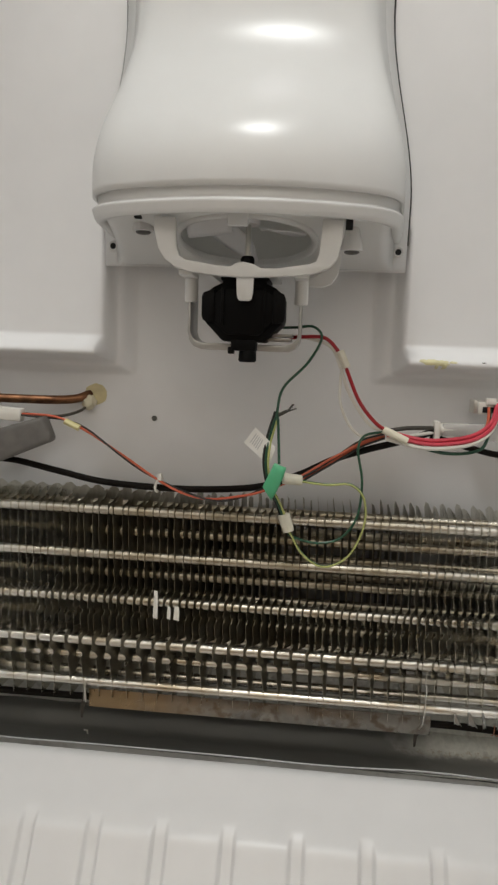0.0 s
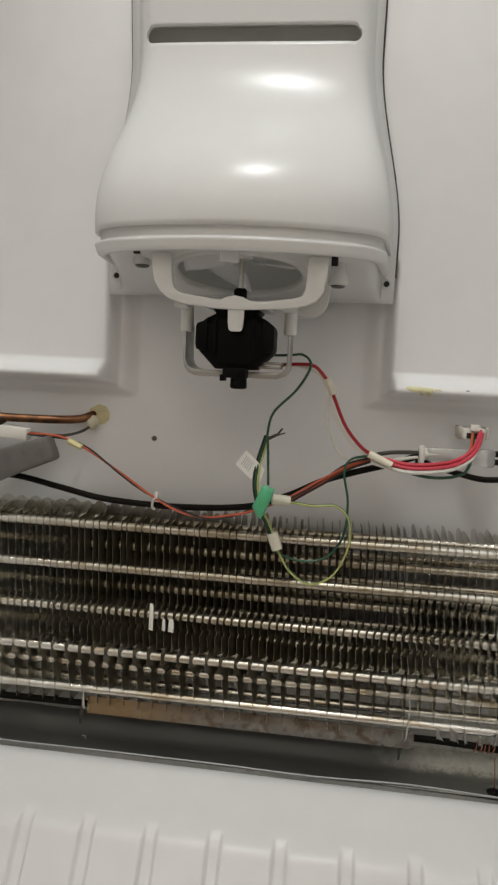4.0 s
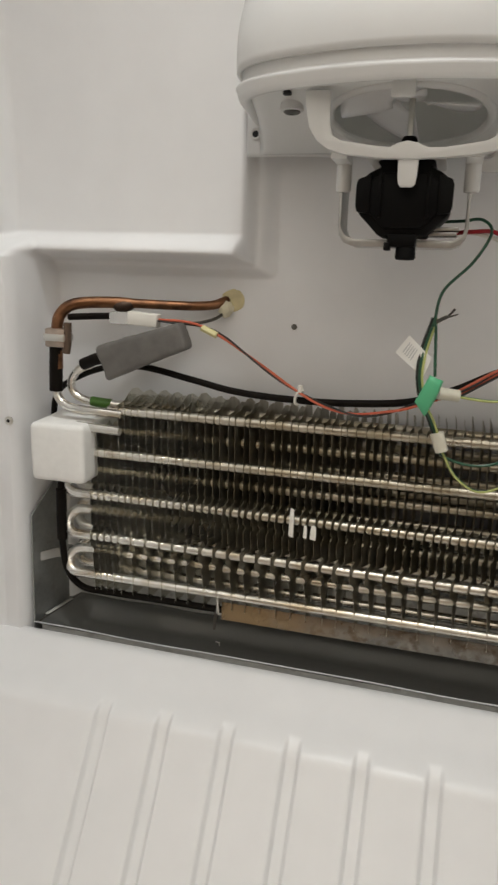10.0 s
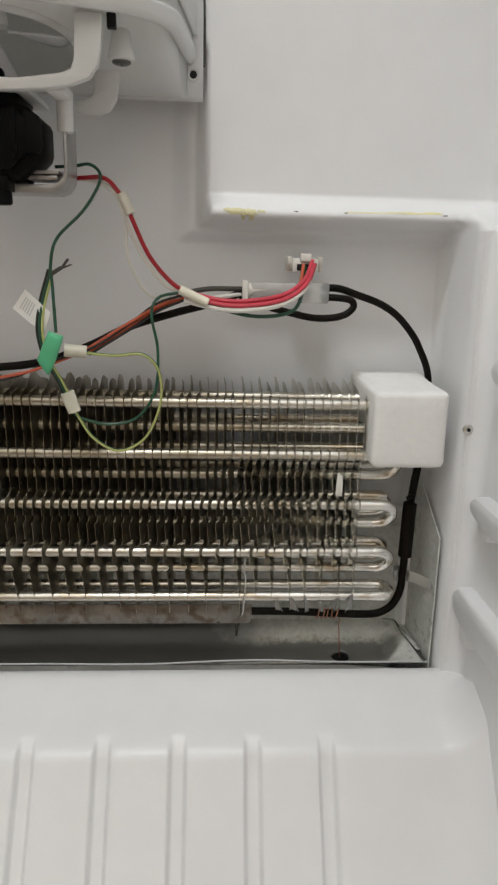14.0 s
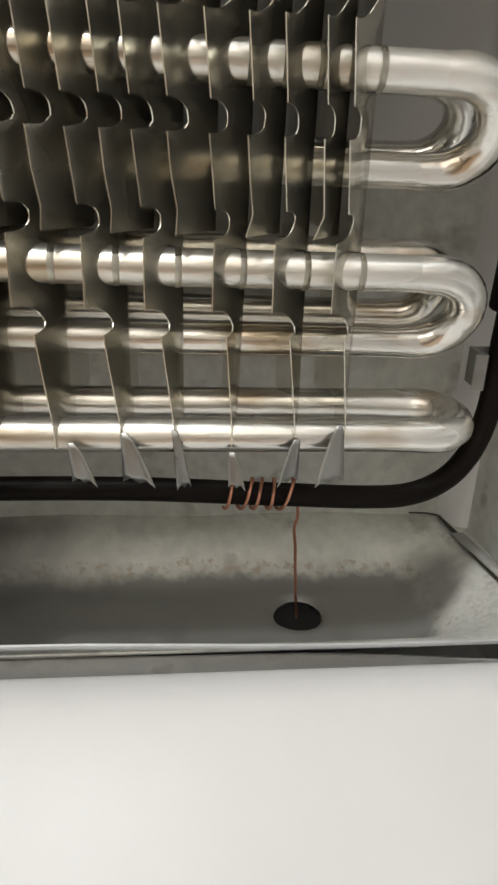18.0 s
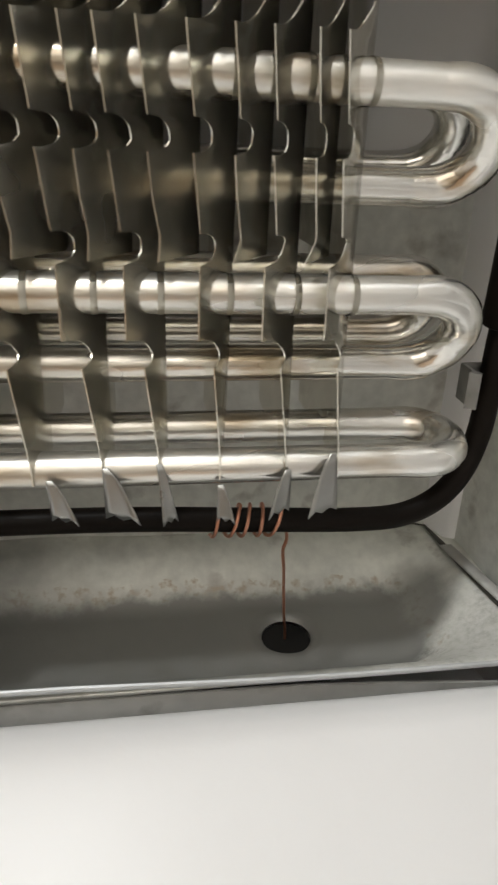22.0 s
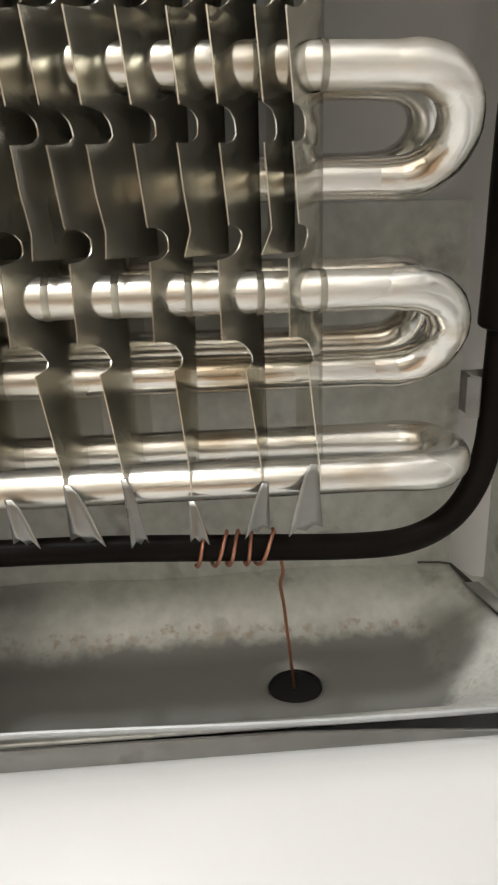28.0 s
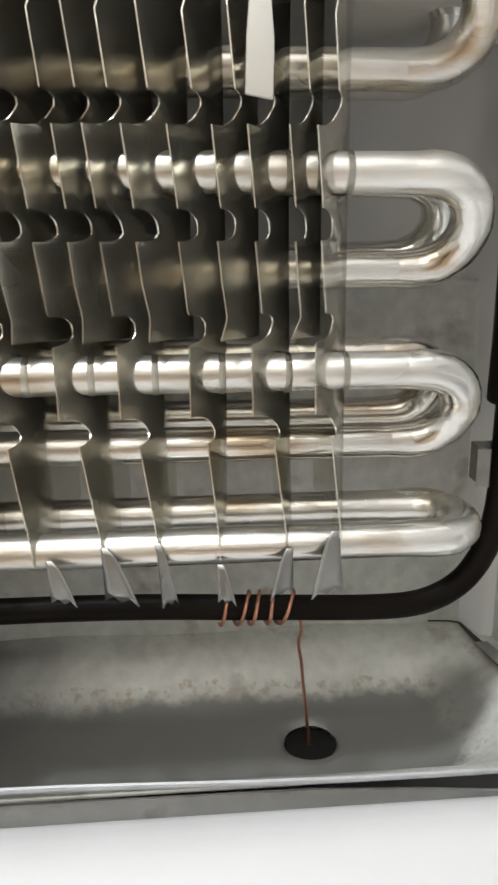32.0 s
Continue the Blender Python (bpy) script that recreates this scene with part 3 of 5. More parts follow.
# ---- fan ----
fan = thing("cooling_fan", "pale grey plastic fan inside the bell housing", "fan", at=(0, 0.437, 0.42))
PALE = mat("pale_grey_blade_plastic", (0.86, 0.86, 0.87), 0.4, vary=0.04)
hub = part("hub", lathe([(0.008, 0.010), (0.0095, 0.0), (0.0085, -0.002)], (0, 0.437, 0.4185), "z", 20), PALE, fan)
for k in range(4):
    a0 = radians(18 + 90 * k)
    vv, ff = [], []
    for i in range(9):
        for j in range(7):
            r = lerp(0.010, 0.0405, j / 6)
            a = a0 + radians(62) * (i / 8 - 0.5) * (1.0 - 0.18 * (j / 6))
            h = 0.427 + 0.010 * (i / 8 - 0.5) * (0.7 + 0.6 * j / 6)
            vv.append((r * math.cos(a), 0.437 + 0.86 * r * math.sin(a), h - 0.0105 - 0.30 * r * math.sin(a)))
    for i in range(8):
        for j in range(6):
            ff.append((i * 7 + j, i * 7 + j + 1, (i + 1) * 7 + j + 1, (i + 1) * 7 + j))
    bl = part("blade", mesh_from("blade", vv, ff, PALE), PALE, fan)
    md = bl.modifiers.new("thick", "SOLIDIFY")
    md.thickness = 0.0012

# ---- motor bracket and motor ----
bracket = thing("motor_bracket", "white plastic motor bracket with a grey steel hanger", "bracket", at=(0, 0.41, 0.40))


outer_u = [(-0.0550, 0.4140), (-0.0540, 0.4040), (-0.0520, 0.3950), (-0.0475, 0.3880), (-0.0410, 0.3835), (-0.0320, 0.3808), (-0.0120, 0.3785), (0.0030, 0.3780), (0.0200, 0.3785), (0.0360, 0.3795), (0.0480, 0.3815), (0.0570, 0.3850), (0.0615, 0.3910), (0.0632, 0.4000), (0.0640, 0.4140)]
inner_u = [(0.0510, 0.4140), (0.0505, 0.4040), (0.0498, 0.3930), (0.0480, 0.3885), (0.0440, 0.3868), (0.0230, 0.3838), (0.0140, 0.3838), (0.0090, 0.3862), (0.0030, 0.3874), (-0.0020, 0.3865), (-0.0060, 0.3842), (-0.0150, 0.3850), (-0.0340, 0.3880), (-0.0385, 0.3905), (-0.0400, 0.3960), (-0.0405, 0.4040), (-0.0410, 0.4140)]
part("front_strap", plate(outer_u + inner_u, 0.4000, 0.4060, bevel=0.0007), BRACKET, bracket)
part("rear_arm", plate([(0.0650, 0.4120), (0.0648, 0.3960), (0.0630, 0.3870), (0.0590, 0.3810), (0.0530, 0.3788), (0.0400, 0.3788), (0.0400, 0.3850), (0.0470, 0.3860), (0.0505, 0.3885), (0.0515, 0.3940), (0.0518, 0.4120)], 0.4560, 0.4640, bevel=0.0010), BRACKET, bracket)
part("crossbar", box(-0.020, 0.024, 0.4055, 0.462, 0.3800, 0.3832, 0.0008), BRACKET, bracket)
part("shaft_boss", lathe([(0.0125, 0.3830), (0.0120, 0.3856), (0.0085, 0.3880), (0.0045, 0.3886)], (0.0015, 0.437, 0), "z", 24), BRACKET, bracket)
part("tab", plate([(-0.0056, 0.3815), (-0.0052, 0.3690), (-0.0046, 0.3652), (-0.0032, 0.3636), (0.0032, 0.3636), (0.0046, 0.3652), (0.0052, 0.3690), (0.0056, 0.3815)], 0.4020, 0.4052, bevel=0.0006, m=Matrix.Translation((0.0040, 0, 0))), BRACKET, bracket)
for s in (-1, 1):
    x = 0.0370 * s + 0.0022
    part("post", lathe([(0.0044, 0.3840), (0.0046, 0.3650), (0.0040, 0.3638), (0.0028, 0.3636)], (x, 0.4290, 0), "z", 18), BRACKET, bracket)
    part("post_arm", plate([(x - 0.0046, 0.4050), (x + 0.0046, 0.4050), (x + 0.0046, 0.4290), (x + 0.0030, 0.4330), (x - 0.0030, 0.4330), (x - 0.0046, 0.4290)], 0.3790, 0.3838, axis="z", bevel=0.0007), BRACKET, bracket)
GREYBAR = mat("grey_hanger_steel", (0.46, 0.46, 0.45), 0.36, metal=0.75, vary=0.14, grain=140, blotch=30)
u_out = [(-0.0366, 0.3690), (-0.0366, 0.3440), (-0.0356, 0.3385), (-0.0325, 0.3345), (-0.0270, 0.3325), (0.0310, 0.3325), (0.0360, 0.3345), (0.0390, 0.3385), (0.0398, 0.3440), (0.0398, 0.3690)]
u_in = [(0.0380, 0.3690), (0.0380, 0.3445), (0.0370, 0.3408), (0.0345, 0.3382), (0.0305, 0.3368), (-0.0265, 0.3368), (-0.0310, 0.3382), (-0.0336, 0.3408), (-0.0348, 0.3445), (-0.0348, 0.3690)]
part("cradle", plate(u_out + u_in, 0.4270, 0.4560, bevel=0.0004), GREYBAR, bracket, "grey steel motor cradle")

motor = thing("fan_motor", "black plastic fan motor hanging under the housing", "motor", at=(0, 0.437, 0.36))
MX = 0.0025
half = [(0.0052, 0.3800), (0.0150, 0.3800), (0.0166, 0.3788), (0.0138, 0.3762), (0.0205, 0.3730), (0.0250, 0.3692), (0.0262, 0.3665), (0.0262, 0.3530), (0.0252, 0.3500), (0.0155, 0.3402), (0.0135, 0.3382)]
ring_ = half + [(-a, b) for a, b in half[::-1]]
part("body", plate([(a + MX, b) for a, b in ring_], 0.4150, 0.4480, bevel=0.0012), BLACK, motor)
core = [(a * 0.80 + MX, 0.359 + (b - 0.359) * 0.80) for a, b in ring_[3:-3]]
part("front_cover", plate(core, 0.4120, 0.4152, bevel=0.0008), BLACK, motor)
for s in (-1, 1):
    part("side_block", plate([(s * a + MX, b) for a, b in ((0.0190, 0.3715), (0.0262, 0.3690), (0.0272, 0.3660), (0.0272, 0.3545), (0.0262, 0.3510), (0.0190, 0.3500))], 0.4105, 0.4152, bevel=0.0007), BLACK, motor)
    part("rib", box(s * 0.0135 + MX - 0.0010, s * 0.0135 + MX + 0.0010, 0.4102, 0.4122, 0.3480, 0.3725, 0.0004), BLACK, motor)
part("collar", lathe([(0.0110, 0.3760), (0.0110, 0.3800), (0.0075, 0.3815)], (0.0015, 0.437, 0), "z", 20), BLACK, motor)
part("connector", join(box(MX - 0.0078, MX + 0.0085, 0.4130, 0.4300, 0.3322, 0.3392, 0.0009), box(MX - 0.0095, MX - 0.0060, 0.4125, 0.4220, 0.3300, 0.3345, 0.0006)), BLACK, motor)
part("knob", lathe([(0.0052, 0.3330), (0.0057, 0.3318), (0.0060, 0.3262), (0.0050, 0.3250), (0.0030, 0.3248)], (MX + 0.0030, 0.4190, 0), "z", 20), BLACK, motor)
part("lamination", join(box(0.018, 0.0345, 0.4300, 0.4480, 0.3425, 0.3445, 0.0004), box(0.014, 0.0335, 0.4300, 0.4480, 0.3395, 0.3418, 0.0004)), GREYBAR, motor, "grey steel laminations")
part("shaft_seal", lathe([(0.0046, 0.3860), (0.0048, 0.3940), (0.0036, 0.3958)], (0.0015, 0.437, 0), "z", 16), BLACK, motor)
part("shaft", lathe([(0.0018, 0.390), (0.0018, 0.424)], (0.0015, 0.437, 0), "z", 10), STEEL, motor, "steel shaft")


# ---- evaporator coil ----
# the rows stand staggered: even rows forward, odd rows further back, and a second bank behind them
ROWZ = [0.0685, 0.0868, 0.1025, 0.1210, 0.1375, 0.1565, 0.1730, 0.1900, 0.2080]
TR = 0.0036


def row_at(k, bank):
    """The y and z of a tube: row k of the front (0) or rear (1) bank."""
    y = 0.4680 if k % 2 == 0 else 0.4770
    return (y + 0.0170 * bank, ROWZ[k] + (0.0012 if k % 2 == 0 else 0.0024) * bank)


coil = thing("evaporator_coil", "aluminium evaporator coil with bent silvery fins", "evaporator", at=(0, 0.48, 0.05))
XR, XL = 0.234, -0.236


def tube(x0, x1, y, z):
    return sweep([(x0 + (x1 - x0) * k / 6, y, z) for k in range(7)], TR, 18)


def bend(a, b, out, n=16):
    """A return bend between two tube ends; out: how far it reaches along x."""
    a, b = Vector(a), Vector(b)
    mid, half = (a + b) / 2, (a - b) / 2
    r = half.length
    s = 1 if out > 0 else -1
    straight = abs(out) - r
    pts = [a]
    for k in range(n + 1):
        t = math.pi * k / n
        pts.append(mid + half * math.cos(t) + Vector((s * (straight + r * math.sin(t)), 0, 0)))
    pts.append(b)
    return sweep(pts, lambda t: TR * (1.12 - 0.12 * abs(2 * t - 1) ** 8 + 0.015 * math.sin(t * 41)), 20)


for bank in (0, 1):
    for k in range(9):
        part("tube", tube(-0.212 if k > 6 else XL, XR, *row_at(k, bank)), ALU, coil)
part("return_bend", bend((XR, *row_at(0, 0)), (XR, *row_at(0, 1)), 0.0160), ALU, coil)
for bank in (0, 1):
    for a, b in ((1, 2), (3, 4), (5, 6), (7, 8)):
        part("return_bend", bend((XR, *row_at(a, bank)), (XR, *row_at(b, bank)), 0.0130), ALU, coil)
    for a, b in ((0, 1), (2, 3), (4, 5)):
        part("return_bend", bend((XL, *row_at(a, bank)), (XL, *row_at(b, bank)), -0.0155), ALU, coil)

def fin(x, long, top, seed):
    """One fin: a thin sheet, folded over at the front, with bites between the tubes and a torn lower end."""
    r = random.Random(seed)
    low = (0.0672 if x > 0.15 else 0.0575) if long else 0.1090
    bites = [c for c in (0.1463, 0.1283, 0.1110, 0.0930) if low + 0.004 < c < top - 0.003]
    deep = lerp(0.0022, 0.0045, smooth01(x, 0.02, 0.14))
    zz = {low, top, 0.5 * (low + top)}
    for c in bites:
        zz |= {c + d for d in (-0.0031, -0.0026, -0.0024, -0.0019, -0.0010, 0.0, 0.0010, 0.0019, 0.0024, 0.0026, 0.0031)}
    zz |= {low + 0.004, low + 0.010, top - 0.004, 0.153, 0.160, 0.175, 0.19}
    zz = sorted(zz)
    lean, bow = r.uniform(-0.03, 0.03), r.uniform(-0.0009, 0.0009)
    tall = (1.0 if long else 0.62) * r.uniform(0.85, 1.12)
    grp = [r.uniform(0.51, 0.57) for _ in range(9)]

    ends = [low] + sorted(bites) + [top]

    def group(z):
        return sum(1 for c in bites if z > c)

    def edge(z, g):
        """Where the front edge of lobe g stands, and how far the sheet is folded there."""
        low_near = lerp(0.25, 0.80, smooth01(x, -0.20, -0.08)) * (1 - smooth01(z, 0.140, 0.148))
        right = smooth01(x, 0.09, 0.15)
        near, high = max(smooth01(x, 0.10, 0.165), low_near), smooth01(z, lerp(0.146, 0.162, right), lerp(0.158, 0.178, right))
        near_front, turn = lerp(0.4611, lerp(0.4604, 0.4596, right), smooth01(z, 0.125, 0.131)), 1.0
        if z < 0.0930:
            near_front = lerp(lerp(0.4650, 0.4638, right), 0.4622, smooth01(z, 0.068, 0.088))
            turn = lerp(0.40, 0.80, smooth01(z, 0.068, 0.090))
        elif z < 0.1110:
            turn = 1.30
        else:
            turn = 1 + 0.11 * (z - 0.5 * (ends[g] + ends[g + 1])) / 0.009
            turn *= lerp(1.0, lerp(1.45, 1.05, smooth01(x, 0.190, 0.222)), right * smooth01(z, 0.106, 0.116) * (1 - smooth01(z, 0.164, 0.176)))
        rest = lerp(0.4630, 0.4635, high)
        front = lerp(rest, lerp(near_front, rest, high), near) + 0.0003 * math.sin(seed * 1.7 + g * 2.1)
        return front, lerp(0.22 + 0.35 * (grp[g] - 0.52), grp[g] * lerp(1.0, 0.35, high), near) * turn

    rows = []
    for z in zz:
        g = group(z)
        front, k = edge(z, g)
        for n_, c in enumerate(sorted(bites)):
            d = abs(z - c)
            if d < 0.0026:
                under, over, t = edge(c - 0.0026, n_), edge(c + 0.0026, n_ + 1), smooth01(z, c - 0.0026, c + 0.0026)
                front = lerp(under[0], over[0], t) + deep * (1 - (d / 0.0026) ** 3) ** 0.5
                k = lerp(under[1], over[1], t)
        mid = max(front + 0.0004, 0.4715)
        row = []
        for y in (front, lerp(front, mid, 0.5), mid, 0.480, 0.489, 0.499, 0.5085):
            xx = x + lean * (y - 0.49) * 0.6 + bow * ((z - 0.14) / 0.07) ** 2
            if y < 0.4715:
                xx -= k * (0.4715 - y)
            row.append((xx, y, z))
        rows.append(row)
    # the top edge rises in a round lobe behind the front tube
    for j, dz in enumerate((0.0, 0.0012, 0.0026, 0.0062, 0.0086, 0.0078, 0.0030)):
        a = rows[-1][j]
        rows[-1][j] = (a[0] - 0.16 * dz + r.uniform(-0.0004, 0.0004), a[1], a[2] + dz * tall + r.uniform(-0.0004, 0.0004))
    nc, nr, th = 7, len(rows), lerp(0.00014, 0.00022, smooth01(x, 0.11, 0.15))
    verts = [p for row in rows for p in row] + [(p[0] + th, p[1], p[2]) for row in rows for p in row]
    off = nc * nr
    faces = []
    for i in range(nr - 1):
        for j in range(nc - 1):
            a, b, c, d = i * nc + j, i * nc + j + 1, (i + 1) * nc + j + 1, (i + 1) * nc + j
            faces += [(a, d, c, b), (a + off, b + off, c + off, d + off)]
        a, d = i * nc, (i + 1) * nc
        faces.append((a, a + off, d + off, d))
        b, c = i * nc + nc - 1, (i + 1) * nc + nc - 1
        faces.append((b, c, c + off, b + off))
    for j in range(nc - 1):
        faces.append((j, j + 1, j + 1 + off, j + off))
        a = (nr - 1) * nc + j
        faces.append((a, a + off, a + 1 + off, a + 1))
    me = mesh_from("fin", verts, faces, FIN)
    me.set_sharp_from_angle(angle=radians(38))
    return me


# a punched collar, shared by the fins that stand nearest
cv, cf = [], []
for dx, dr in ((-0.0002, 0.0003), (0.0000, 0.00022), (0.0009, 0.00014), (0.0010, 0.00002)):
    cv += [(dx, (TR + dr) * math.cos(2 * math.pi * q / 18), (TR + dr) * math.sin(2 * math.pi * q / 18)) for q in range(18)]
for j in range(3):
    cf += [(j * 18 + q, j * 18 + (q + 1) % 18, (j + 1) * 18 + (q + 1) % 18, (j + 1) * 18 + q) for q in range(18)]
COLLAR_MESH = mesh_from("collar", cv, cf, FIN)
pitch = 0.0059
n_all = int((0.2215 + 0.229) / pitch)
for i in range(n_all + 1):
    x = 0.2225 - i * pitch - (0.0008 if i % 2 else 0)
    if i < 9:
        x = 0.2225 - i * 0.0057 - (0.0014, 0.0007)[i] if i < 2 else 0.2225 - i * 0.0057
    else:
        x = 0.2225 - 9 * 0.0057 - (i - 9) * pitch
    x += 0.0022 * max(0.0, 1 - i / 6)
    if x < -0.230:
        break
    long = i % 2 == 0 or x < -0.205
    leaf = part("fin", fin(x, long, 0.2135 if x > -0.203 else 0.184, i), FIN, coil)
    if x > 0.135:
        for k in range(0, 9, 2):
            if k == 0 or ROWZ[k] < 0.108 and not long:
                continue
            ring_ = new("collar", COLLAR_MESH)
            ring_.parent, ring_.matrix_parent_inverse = leaf, leaf.matrix_parent_inverse.inverted() @ Matrix.Translation(-coil.location)
            ring_.location = (x - 0.0012, *row_at(k, 0))

TORN = mat("dull_torn_fin", (0.33, 0.33, 0.315), 0.36, metal=0.88, vary=0.16, grain=140, blotch=60, rough_vary=0.12)
# torn fin tips over the lowest tube: root, then the two corners of the ragged end, and how far each corner stands forward
for root, left, right, fl, fr in (((0.1665, 0.0700), 0.1672, 0.1712, 0.0010, -0.0016), ((0.1768, 0.0722), 0.1772, 0.1826, 0.0012, -0.0022), ((0.1868, 0.0728), 0.1880, 0.1898, -0.0008, 0.0012),
                                  ((0.1985, 0.0680), 0.1985, 0.2008, 0.0006, -0.0012), ((0.2118, 0.0708), 0.2082, 0.2118, -0.0022, 0.0014), ((0.2205, 0.0740), 0.2160, 0.2216, -0.0024, 0.0010)):
    bm, grid = bmesh.new(), []
    for i in range(7):
        t = i / 6
        end = 0.0603 if right - left > 0.0025 else 0.0590
        row = []
        for j in range(5):
            u = j / 4
            a_ = lerp(root[0] - 0.0006, left - 0.0006, t ** 0.8) * (1 - u) + lerp(root[0] + 0.0006, right + 0.0006, t ** 0.8) * u
            c_ = lerp(root[1] - 0.0014, end + (0.0009 if i == 6 and j % 2 else 0.0), t)
            row.append(bm.verts.new((a_, lerp(0.4632, 0.4618, t) + lerp(fl, fr, u) * t ** 1.5 + 0.0006 * math.sin(3 * u) * t, c_)))
        grid.append(row)
    for i in range(6):
        for j in range(4):
            bm.faces.new((grid[i][j], grid[i][j + 1], grid[i + 1][j + 1], grid[i + 1][j]))
    tip = part("fin_tip", bm, TORN, coil, "torn bent fin tip")
    md = tip.modifiers.new("thick", "SOLIDIFY")
    md.thickness = 0.00022

# heat shield strip, its hangers, and white spacers
STAIN = mat("stained_tin", (0.21, 0.198, 0.178), 0.30, metal=0.9, vary=0.3, grain=90, blotch=34, second=(0.12, 0.095, 0.07), amount=0.10, rough_vary=0.12)
fade_x(STAIN, (0.27, 0.185, 0.10), -0.085, 0.0)
part("heat_shield", plate([(-0.116, 0.0480), (0.150, 0.0480), (0.150, 0.0630), (-0.116, 0.0630)], 0.4665, 0.4672, bevel=0.0002), STAIN, coil, "brown stained metal strip under the coil")
FOOT = mat("rusted_dark_steel", (0.055, 0.048, 0.04), 0.55, metal=0.5, vary=0.3, grain=180)
for x, z1 in ((-0.1180, 0.070), (0.1440, 0.1000)):
    part("shield_hanger", sweep(spline([(x + 0.0006, 0.4632, z1), (x - 0.0004, 0.4626, z1 - 0.008), (x + 0.0009, 0.4625, z1 - 0.016), (x, 0.4622, 0.066), (x - 0.0006, 0.4630, 0.058), (x - 0.0024, 0.4670, 0.0520)], 6), lambda t: 0.00042 + 0.00022 * abs(math.sin(t * 13)), 8), STEEL, coil, "thin twisted bright wire hanger")
    xf = x - 0.0030
    part("hanger_foot", plate([(xf - 0.0014, 0.0530), (xf + 0.0020, 0.0535), (xf + 0.0012, 0.0470), (xf + 0.0002, 0.0450), (xf - 0.0008, 0.0370), (xf - 0.0022, 0.0368), (xf - 0.0026, 0.0450)], 0.4682, 0.4690), FOOT, coil, "dark rusted foot of a hanger")
part("foot_hook", plate([(-0.1225, 0.0242), (-0.1190, 0.0238), (-0.1188, 0.0206), (-0.1196, 0.0206), (-0.1198, 0.0231), (-0.1225, 0.0234)], 0.4730, 0.4738), STEEL, coil, "small bright hook over the pan")
for x, y, z0, z1, w in ((-0.0625, 0.4605, 0.1265, 0.1490, 0.0034), (-0.0520, 0.4600, 0.1270, 0.1375, 0.0026), (-0.0460, 0.4598, 0.1265, 0.1380, 0.0042), (0.2060, 0.4578, 0.1470, 0.1625, 0.0042)):
    part("spacer", plate([(x - w * 0.55, z0 + 0.0008), (x + w / 2, z0), (x + w * 0.55, lerp(z0, z1, 0.55)), (x + w * 0.42, z1 - 0.0006), (x - w * 0.35, z1), (x - w * 0.48, lerp(z0, z1, 0.6))], y, y + 0.0010, bevel=0.0002), NYLON, coil, "small white plastic spacer")

# ---- drain pan ----
GRIME = mat("dark_grime", (0.05, 0.046, 0.038), 0.6, vary=0.25, grain=200)
pan = thing("drain_pan", "galvanised steel drain pan under the coil", "drain pan", at=(0, 0.46, 0.0))


def pan_side(y):
    return lerp(0.2760, 0.2690, (y - 0.4585) / 0.0605)


def pan_z(x, y):
    z = lerp(0.0214, 0.0062, smooth01(y, 0.4575, 0.4790))
    z = lerp(z, 0.0072, smooth01(y, 0.478, 0.498))
    z = lerp(z, 0.0215, smooth01(y, 0.4985, 0.519))
    z = lerp(z, max(z, 0.0213), smooth01(abs(x), 0.247, pan_side(y)))
    z += 0.0006 * math.sin(x * 90) * smooth01(y, 0.48, 0.5)
    d = math.hypot((x - 0.221) / 0.0075, (y - 0.4905) / 0.0066)
    if d < 1.25:
        z -= 0.0012 * (1 - smooth01(d, 0.85, 1.25))
    return z


def basin():
    px_ = lines((-0.276, -0.25, 0.003), (-0.25, 0.20, 0.015), (0.20, 0.242, 0.0010), (0.242, 0.276, 0.003))
    py_ = lines((0.4585, 0.480, 0.0015), (0.480, 0.501, 0.0008), (0.501, 0.522, 0.0015))
    nu = len(px_)
    vv = [(x, y, pan_z(x, y)) for y in py_ for x in px_]
    ff = []
    for j in range(len(py_) - 1):
        for i in range(nu - 1):
            xm, ym = (px_[i] + px_[i + 1]) / 2, (py_[j] + py_[j + 1]) / 2
            if math.hypot((xm - 0.221) / 0.0068, (ym - 0.4905) / 0.0060) < 1.2:
                continue
            ff.append((j * nu + i, j * nu + i + 1, (j + 1) * nu + i + 1, (j + 1) * nu + i))
    return mesh_from("basin", vv, ff, PAN)


PAN = GALV.copy()
PAN.node_tree.nodes["Principled BSDF"].inputs["Metallic"].default_value = 0.38
PAN.name = "galvanised_pan_stained_and_shaded"
nt = PAN.node_tree
bsdf = nt.nodes["Principled BSDF"]
tcn, sep = nt.nodes.new("ShaderNodeTexCoord"), nt.nodes.new("ShaderNodeSeparateXYZ")
nt.links.new(tcn.outputs["Object"], sep.inputs[0])
wob, mulw, addw, film = nt.nodes.new("ShaderNodeTexNoise"), nt.nodes.new("ShaderNodeMath"), nt.nodes.new("ShaderNodeMath"), nt.nodes.new("ShaderNodeMapRange")
wob.inputs["Scale"].default_value, wob.inputs["Detail"].default_value, wob.inputs["Roughness"].default_value = 85.0, 7.0, 0.68
nt.links.new(tcn.outputs["Object"], wob.inputs["Vector"])
mulw.operation = "MULTIPLY"
mulw.inputs[1].default_value = 0.0075
nt.links.new(wob.outputs[0], mulw.inputs[0])
nt.links.new(sep.outputs["Z"], addw.inputs[0])
nt.links.new(mulw.outputs[0], addw.inputs[1])
film.inputs["From Min"].default_value, film.inputs["From Max"].default_value = 0.0146, 0.0128
nt.links.new(addw.outputs[0], film.inputs["Value"])
old = bsdf.inputs["Base Color"].links[0].from_socket
